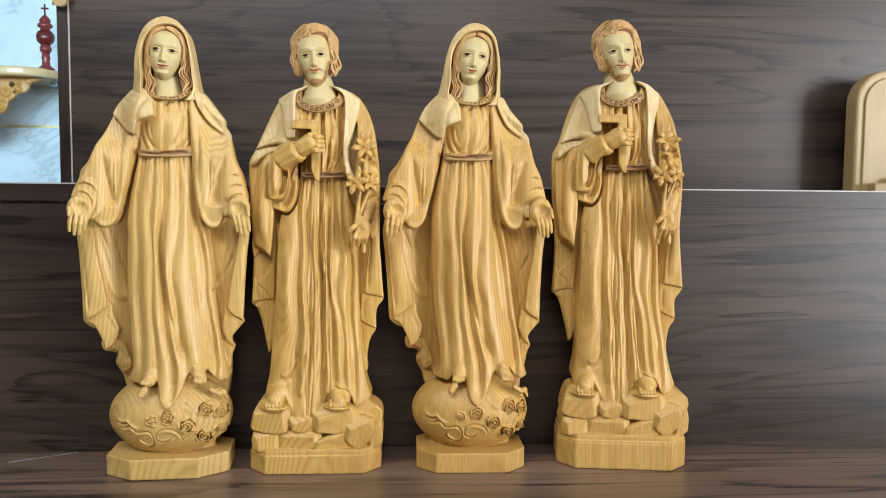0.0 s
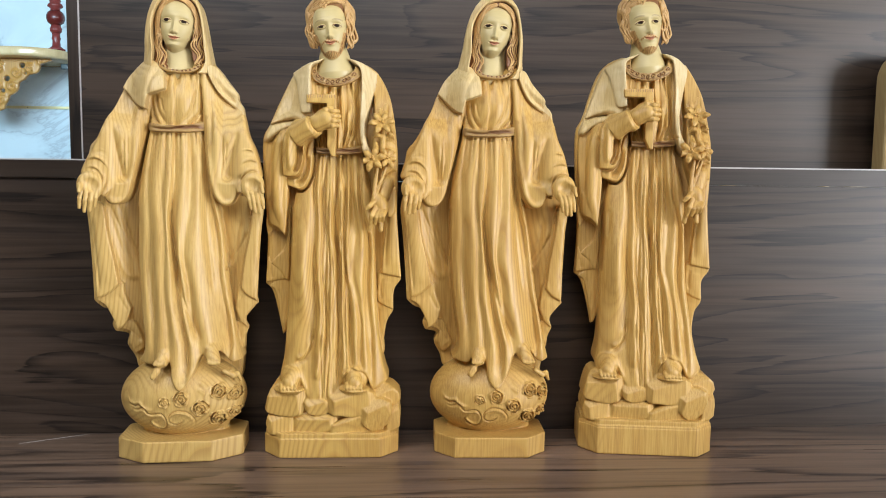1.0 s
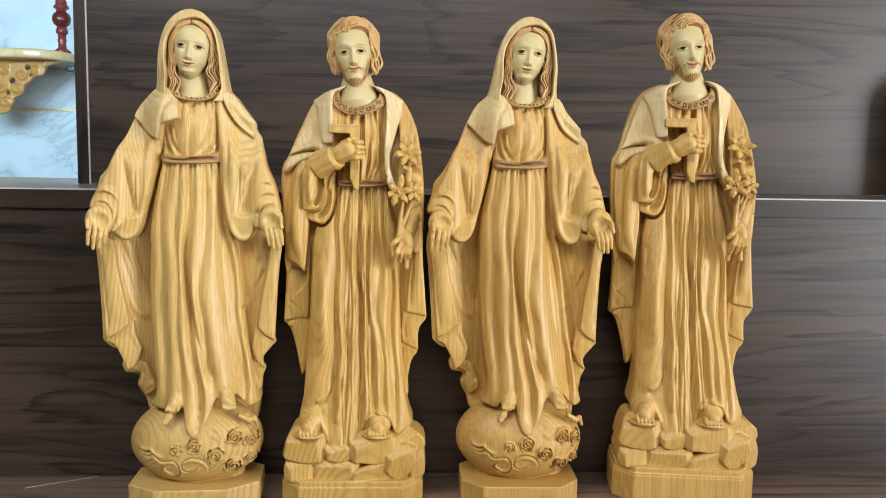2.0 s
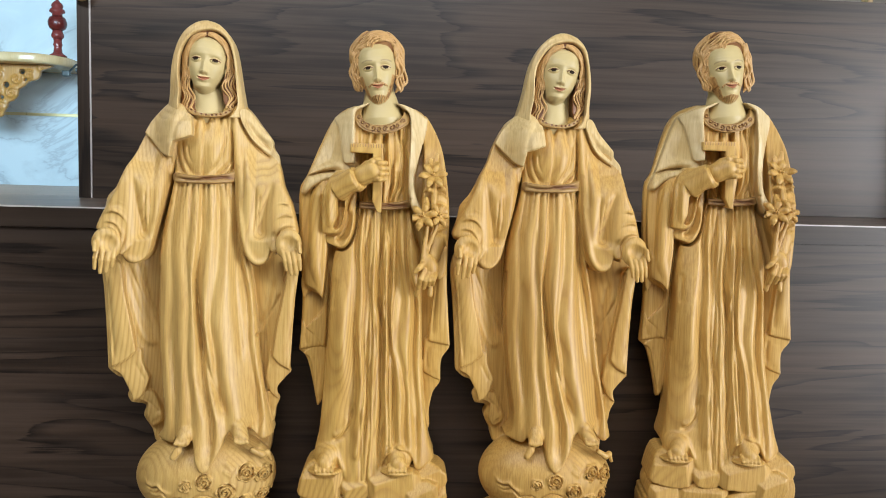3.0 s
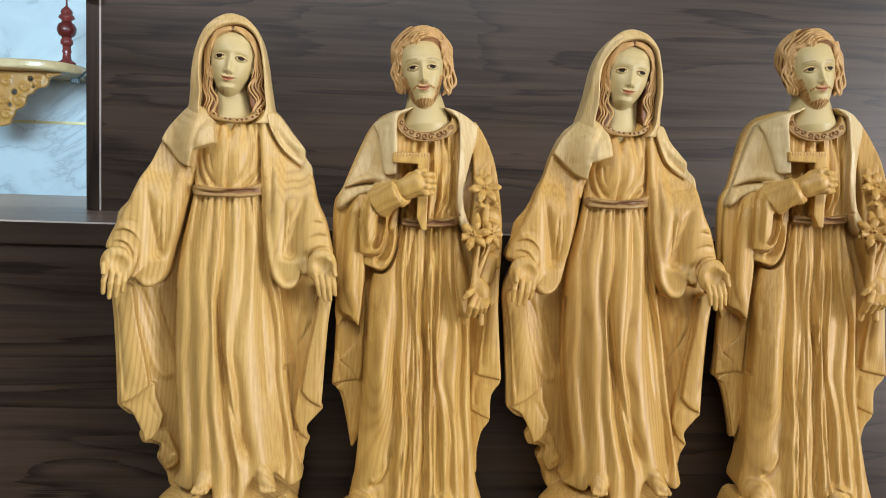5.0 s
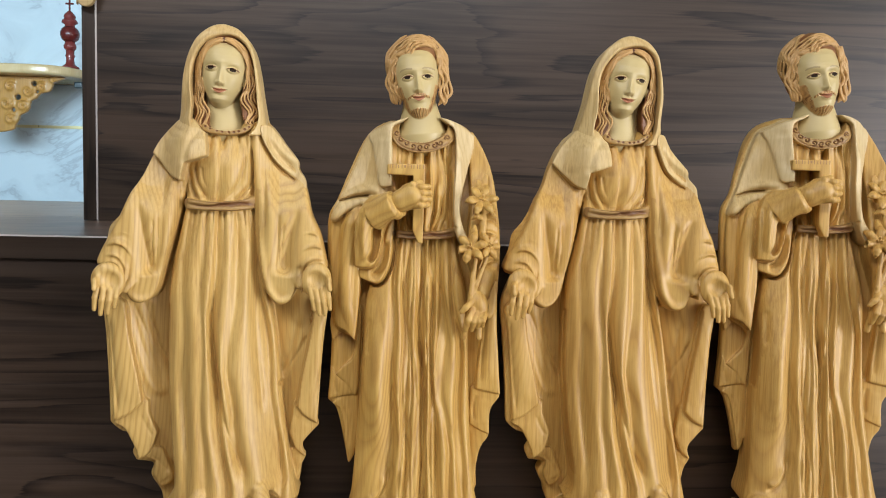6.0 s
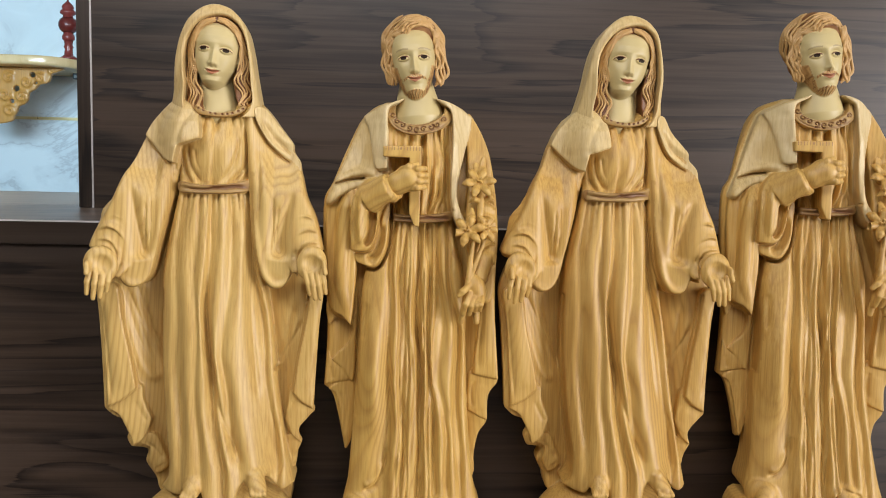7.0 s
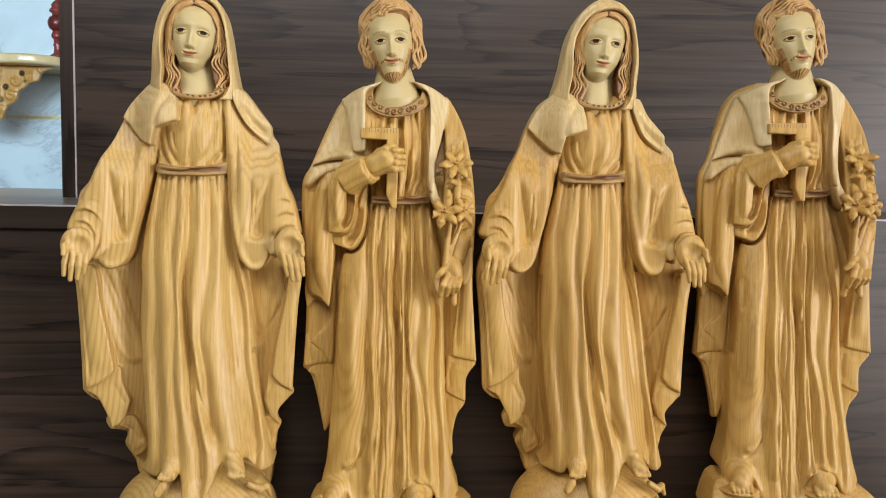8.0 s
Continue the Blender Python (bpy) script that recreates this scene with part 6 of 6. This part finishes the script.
    # locks round the sides of the head
    for sx in (-1, 1):
        for j, az0 in enumerate((62, 71, 80, 89, 98, 107, 116, 125, 134, 143, 152, 161, 170)):
            line = []
            for i in range(14):
                up = radians(62 - 9.0 * i)
                az = radians(az0 + 5.0 * math.sin(i * 1.25 + j * 0.9))
                fat = 1.0 + 0.15 * math.sin(az) ** 2 * min(max((i - 1) / 4, 0), 1) + 0.012 * math.sin(i * 1.1 + j)
                line.append((cap_c[0] + sx * cap_r[0] * fat * math.cos(up) * math.sin(az), cap_c[1] - cap_r[1] * fat * math.cos(up) * math.cos(az), cap_c[2] + cap_r[2] * math.sin(up)))
            h.rods(line, [1.0] + [1.55] * 12 + [0.8], 0.0, 2)
    # collar with a scrolled band
    outer = h.inside([(-25, 487.9), (-27.5, 477.3), (-20.9, 467), (-10.3, 461.2), (1.7, 459.5), (14.9, 461.7), (28.1, 467.9), (36, 477.3), (34.6, 487.8), (27.9, 492.9), (26.7, 482.3), (20.1, 475.6), (10.9, 470.9), (1.6, 469.4), (-9, 470.5), (-17, 474.9), (-19.6, 482.7), (-18.4, 490.6)])
    f = -h.hump(2.0, [(440, 42), (490, 40)], [(440, 28), (460, 26), (475, 21), (490, 10)], 2.2)
    st = h.flat()
    p = smooth_line([(-22.7, 479.9), (-15.4, 470.2), (-4.8, 465.1), (7.1, 464.7), (18.9, 468.9), (29.4, 476.9)], 10, False)
    for j in range(9):
        q = p[int((j + 0.5) / 9 * (len(p) - 1))]
        for field, w, dd in ((f, 0.7, 1.8), (st, 0.9, 1.0)):
            h.stroke(field, spiral(q[0], q[1], 3.2, 1.2, j * 1.3, 1 if j % 2 else -1, 12), w, dd, n=1)
    for pts in ([(-26, 478.5), (-19.4, 468.1), (-8.8, 462.4), (3.1, 461.3), (16.3, 463.6), (28.2, 470.4), (34.7, 478.4)], [(-18.8, 482.6), (-14.1, 474.1), (-6.2, 469.7), (4.4, 468.6), (13.6, 471.4), (22.8, 478.1), (26.7, 484.8)]):
        h.stroke(st, pts, 0.8, 0.7)
        h.stroke(f, pts, 0.8, 1.0)
    h.layer(outer, f, 14.0, 1.6, 0.5, 6, st)
    pieces.append(h.skin())
    return pieces


# ---- things beyond and beside the statues ----
def arc_top(x0, x1, z0, z1, r, n=10):
    """An upright board's outline with rounded upper corners."""
    pts = [(x0, z0)]
    for i in range(n + 1):
        a = math.pi - i / n * math.pi / 2
        pts.append((x0 + r + r * math.cos(a), z1 - r + r * math.sin(a)))
    for i in range(n + 1):
        a = math.pi / 2 - i / n * math.pi / 2
        pts.append((x1 - r + r * math.cos(a), z1 - r + r * math.sin(a)))
    return pts + [(x1, z0)]


def wall_shelf():
    """Honey-coloured altar shelf with a carved scroll bracket."""
    e = empty("wall_shelf", pose(-2.03, 4.345, 0.93), "honey-coloured wooden wall shelf with a carved scroll bracket", "shelf")
    n = 14
    pts = [(-0.44, 0.0), (0.37, 0.0)]
    for i in range(n + 1):
        a = i / n * math.pi / 2
        pts.append((0.18 + 0.19 * math.cos(a), -0.23 - 0.18 * math.sin(a)))
    for i in range(n + 1):
        a = math.pi / 2 + i / n * math.pi / 2
        pts.append((-0.30 + 0.14 * math.cos(a), -0.27 - 0.14 * math.sin(a)))
    bm = bmesh.new()
    f = bm.faces.new([bm.verts.new((x, y, 0)) for x, y in pts])
    r = bmesh.ops.extrude_face_region(bm, geom=[f])
    bmesh.ops.translate(bm, vec=(0, 0, 0.045), verts=[v for v in r["geom"] if isinstance(v, bmesh.types.BMVert)])
    bmesh.ops.recalc_face_normals(bm, faces=bm.faces)
    bmesh.ops.bevel(bm, geom=[x for x in bm.edges if len(x.link_faces) == 2 and x.calc_face_angle(0) > 0.9], offset=0.014, segments=4, profile=0.6, affect="EDGES")
    part("top", bm, HONEY_TOP, e, "polished rounded shelf top", True)
    # the bracket, a pierced board of leaves and scrolls carved on the block
    c = Clay((-330, -34, -290), (330, 30, 6), 4.5)
    half = [(0, 0), (300, 0), (292, -14), (258, -28), (250, -52), (236, -71), (196, -80), (176, -104), (150, -118), (144, -150), (124, -174), (100, -184), (93, -206), (78, -230), (72, -251), (40, -262), (0, -268)]
    out = c.inside(half + [(-x, z) for x, z in half[::-1][1:-1]], 2)
    f = c.flat(-8.0)
    for sx in (-1, 1):
        for x, z, r_, way in ((205, -50, 24, 1), (140, -70, 26, -1), (118, -140, 30, 1), (60, -205, 30, 1), (40, -130, 30, -1), (262, -18, 16, 1), (60, -50, 28, 1)):
            c.stroke(f, spiral(sx * x, z, r_, 1.4, 0.5, way * sx, 24), 5.5, -9, n=1)
        for x, z, r_ in ((168, -34, 13), (92, -100, 14), (70, -160, 10), (182, -72, 7)):
            out = np.maximum(out, r_ - np.hypot(c.x2 - sx * x, c.z2 - z))
    c.layer(out, f, 14.0, 3.0)
    v, q, m, s_ = c.skin()
    ob = new("bracket", skin_mesh("bracket", [(v, q, m, s_)], [GOLD_WOOD]))
    ob.parent = e
    ob.matrix_basis = pose(-0.012, -0.30, 0.0)
    ob["label"] = "pierced leaf and scroll carving"
    return e


def candlestick(x, y, z):
    e = empty("candlestick", pose(x, y, z), "red lacquered turned candlestick topped with a small cross", "candlestick")
    e.scale = (0.92, 0.92, 0.96)
    part("foot", turned([(0.044, 0), (0.044, 0.006), (0.034, 0.012), (0.022, 0.022), (0.019, 0.05), (0.024, 0.062), (0.020, 0.07), (0.021, 0.088)]), RED, e, "", True)
    part("stem", turned([(0.020, 0.088), (0.030, 0.098), (0.031, 0.112), (0.026, 0.122), (0.024, 0.13)]), RED, e, "", True)
    part("bulb", turned([(0.024, 0.13), (0.040, 0.142), (0.047, 0.16), (0.047, 0.176), (0.040, 0.194), (0.026, 0.204)]), DARK_RED, e, "dark carved bulb", True)
    part("collar", turned([(0.026, 0.204), (0.024, 0.214), (0.040, 0.224), (0.036, 0.236), (0.026, 0.244), (0.030, 0.254), (0.024, 0.266), (0.012, 0.278), (0.006, 0.284)]), RED, e, "", True)
    bm = block(-0.004, 0.004, -0.004, 0.004, 0.282, 0.342, 0.001)
    block(-0.020, 0.020, -0.004, 0.004, 0.314, 0.323, 0.001, 2, bm)
    part("cross", bm, DARK_RED, e, "small dark cross")
    return e


def plaque():
    """Pale arched board standing on the ledge."""
    e = empty("wooden_plaque", pose(1.0, 1.352, ZE + 0.0004), "pale pine plaque with an arched top standing on the ledge", "plaque")
    part("board", plate(arc_top(-0.142, 0.142, 0, 0.222, 0.058), -0.014, 0.022, 0.005, 3), PINE_DRY, e, "", False)
    part("face", plate(arc_top(-0.128, 0.128, 0.0, 0.209, 0.048), -0.018, -0.0135, 0.0015, 2), PINE_DRY, e, "flat inner face")
    bm = bmesh.new()
    for i in range(7):
        x = -0.118 + i * 0.036
        h = 0.018 + 0.010 * ((i * 5) % 3) / 2
        block(x, x + 0.030, -0.040, -0.018, 0.0, h, 0.003, 2, bm)
    part("carved_foot", bm, PINE_DRY, e, "low stepped carving along the foot")
    return e


def hung_ornament():
    """A rounded pale wooden tab that hangs over the corner of the back panel."""
    e = empty("hung_ornament", pose(-0.562, YP - 0.012, 0.679), "pale wooden rounded tab hung over the panel corner", "ornament")
    pts = [(-0.012, 0.075), (-0.013, 0.002)]
    for i in range(9):
        a = math.pi * 1.15 + i / 8 * math.pi * 0.75
        pts.append((0.0 + 0.0125 * math.cos(a), 0.0125 + 0.0125 * math.sin(a)))
    pts += [(0.016, 0.02), (0.018, 0.075)]
    part("tab", plate(pts, -0.004, 0.004, 0.0012, 2), PINE_DRY, e)
    part("hook", block(-0.008, 0.012, -0.004, 0.032, 0.0745, 0.079, 0.001), PINE_DRY, e)
    return e


def dark_clip(x, y, z):
    e = empty("cable_clip", pose(x, y, z), "small black plastic clip with a loose cable end", "clip")
    part("body", block(-0.022, 0.016, -0.012, 0.012, -0.016, 0.014, 0.006, 3), BLACK, e)
    cu = bpy.data.curves.new("cable", "CURVE")
    cu.dimensions, cu.bevel_depth, cu.bevel_resolution = "3D", 0.005, 3
    sp = cu.splines.new("BEZIER")
    pts = ((0.0, 0, 0.0), (0.03, -0.01, 0.022), (0.055, -0.012, 0.042), (0.075, -0.012, 0.03), (0.055, -0.008, 0.008), (0.07, -0.005, -0.02), (0.092, 0, -0.05))
    sp.bezier_points.add(len(pts) - 1)
    for p, co in zip(sp.bezier_points, pts):
        p.co, p.handle_left_type, p.handle_right_type = co, "AUTO", "AUTO"
    ob = new("cable", cu)
    ob.data.materials.append(BLACK)
    me = bpy.data.meshes.new_from_object(ob.evaluated_get(bpy.context.evaluated_depsgraph_get()))
    bpy.data.objects.remove(ob)
    ob = new("cable", me)
    ob.parent = e
    part("plug", block(0.045, 0.064, -0.016, 0.004, 0.008, 0.026, 0.004, 2), BLACK, e)
    return e


def display_case(x):
    """Pale wooden display case that shows over the top of the panel."""
    e = empty("display_case", pose(x, 2.7, FLOOR_Z), "pale wooden display case with upright posts standing behind the panel", "cabinet")
    part("body", block(-0.80, 0.80, 0, 0.40, 0.0, 0.9, 0.004), GOLD_WOOD, e)
    part("back", block(-0.80, 0.80, 0.36, 0.40, 0.9, 2.3, 0.003), WALL, e, "cream back board")
    for px, w in ((-0.78, 0.03), (-0.36, 0.05), (0.0, 0.02), (0.12, 0.07), (0.78, 0.03)):
        part("post", block(px - w / 2, px + w / 2, 0.0, 0.04, 0.9, 2.3, 0.004), HONEY_TOP, e)
    for z in (1.35, 1.8, 2.27):
        part("shelf", block(-0.77, 0.77, 0.02, 0.36, z, z + 0.025, 0.003), HONEY_TOP, e)
    return e


wall_shelf()
candlestick(-1.712, 4.06, 0.9752)
plaque()
hung_ornament()
dark_clip(-1.695, 4.12, 0.905)
display_case(1.55)


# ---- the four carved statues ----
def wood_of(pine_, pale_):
    return [pine_, SKIN, HAIR, LIPS, EYES, LINE, TRIM, BEARD, BROW, pale_, PINE_VEIL_LIT]


BEND = 0.022
man = carve_man()
LIFT = 0.014
foot_block = Clay((-90, -56, -3), (90, 56, 41), 1.5)
slab(foot_block, 84.9, -50.4, 50.4, 0, 36, 22, 24)
man_raised = [(v + np.array((0, 0, LIFT)), q, m, s_) for v, q, m, s_ in man] + [foot_block.skin()]
LADY = "varnished pine statue of a veiled lady on a globe with roses"
MAN = "varnished pine statue of a bearded man with square and lilies"
for label, me, m in (
        (LADY, skin_mesh("lady_statue", carve_lady(), wood_of(PINE_LIGHT, PINE_VEIL_LIT), BEND, 0.0045, ((0, 0), (0.44, 0), (0.52, 0.002))), pose(-0.2695, 0.999, 0.0003, 0, 0, 3.0)),
        (LADY, skin_mesh("lady_statue", carve_lady(71.0, 25, 9), wood_of(PINE_WARM, PINE_VEIL_LIT), BEND, 0.002, ((0, 0), (0.12, 0), (0.3, -0.005), (0.43, -0.006), (0.47, -0.0065), (0.515, -0.001), (0.58, 0.001))), pose(0.1195, 1.002, 0.0003, 0, 0, -1.5)),
        (MAN, skin_mesh("man_statue", man, wood_of(PINE, PINE_PALE_LIT), BEND, 0.002, ((0, 0), (0.44, 0), (0.52, 0.001))), pose(-0.0824, 1.0085, 0.0003, 0, 0, -1.0)),
        ("varnished pine statue of a bearded man on a thicker base", skin_mesh("man_statue", man_raised, wood_of(PINE_WARM, PINE_PALE_LIT), BEND, 0.002, ((0, 0), (0.09, 0), (0.22, -0.008), (0.4, -0.009), (0.47, -0.0115), (0.51, -0.0115), (0.54, -0.013), (0.6, -0.0125)), 5.0), pose(0.3245, 1.0045, 0.0003, 0, 0, -8.0))):
    ob = tagged(new("statue", me), label, "statue", "statues on the shelf")
    ob.matrix_world = m
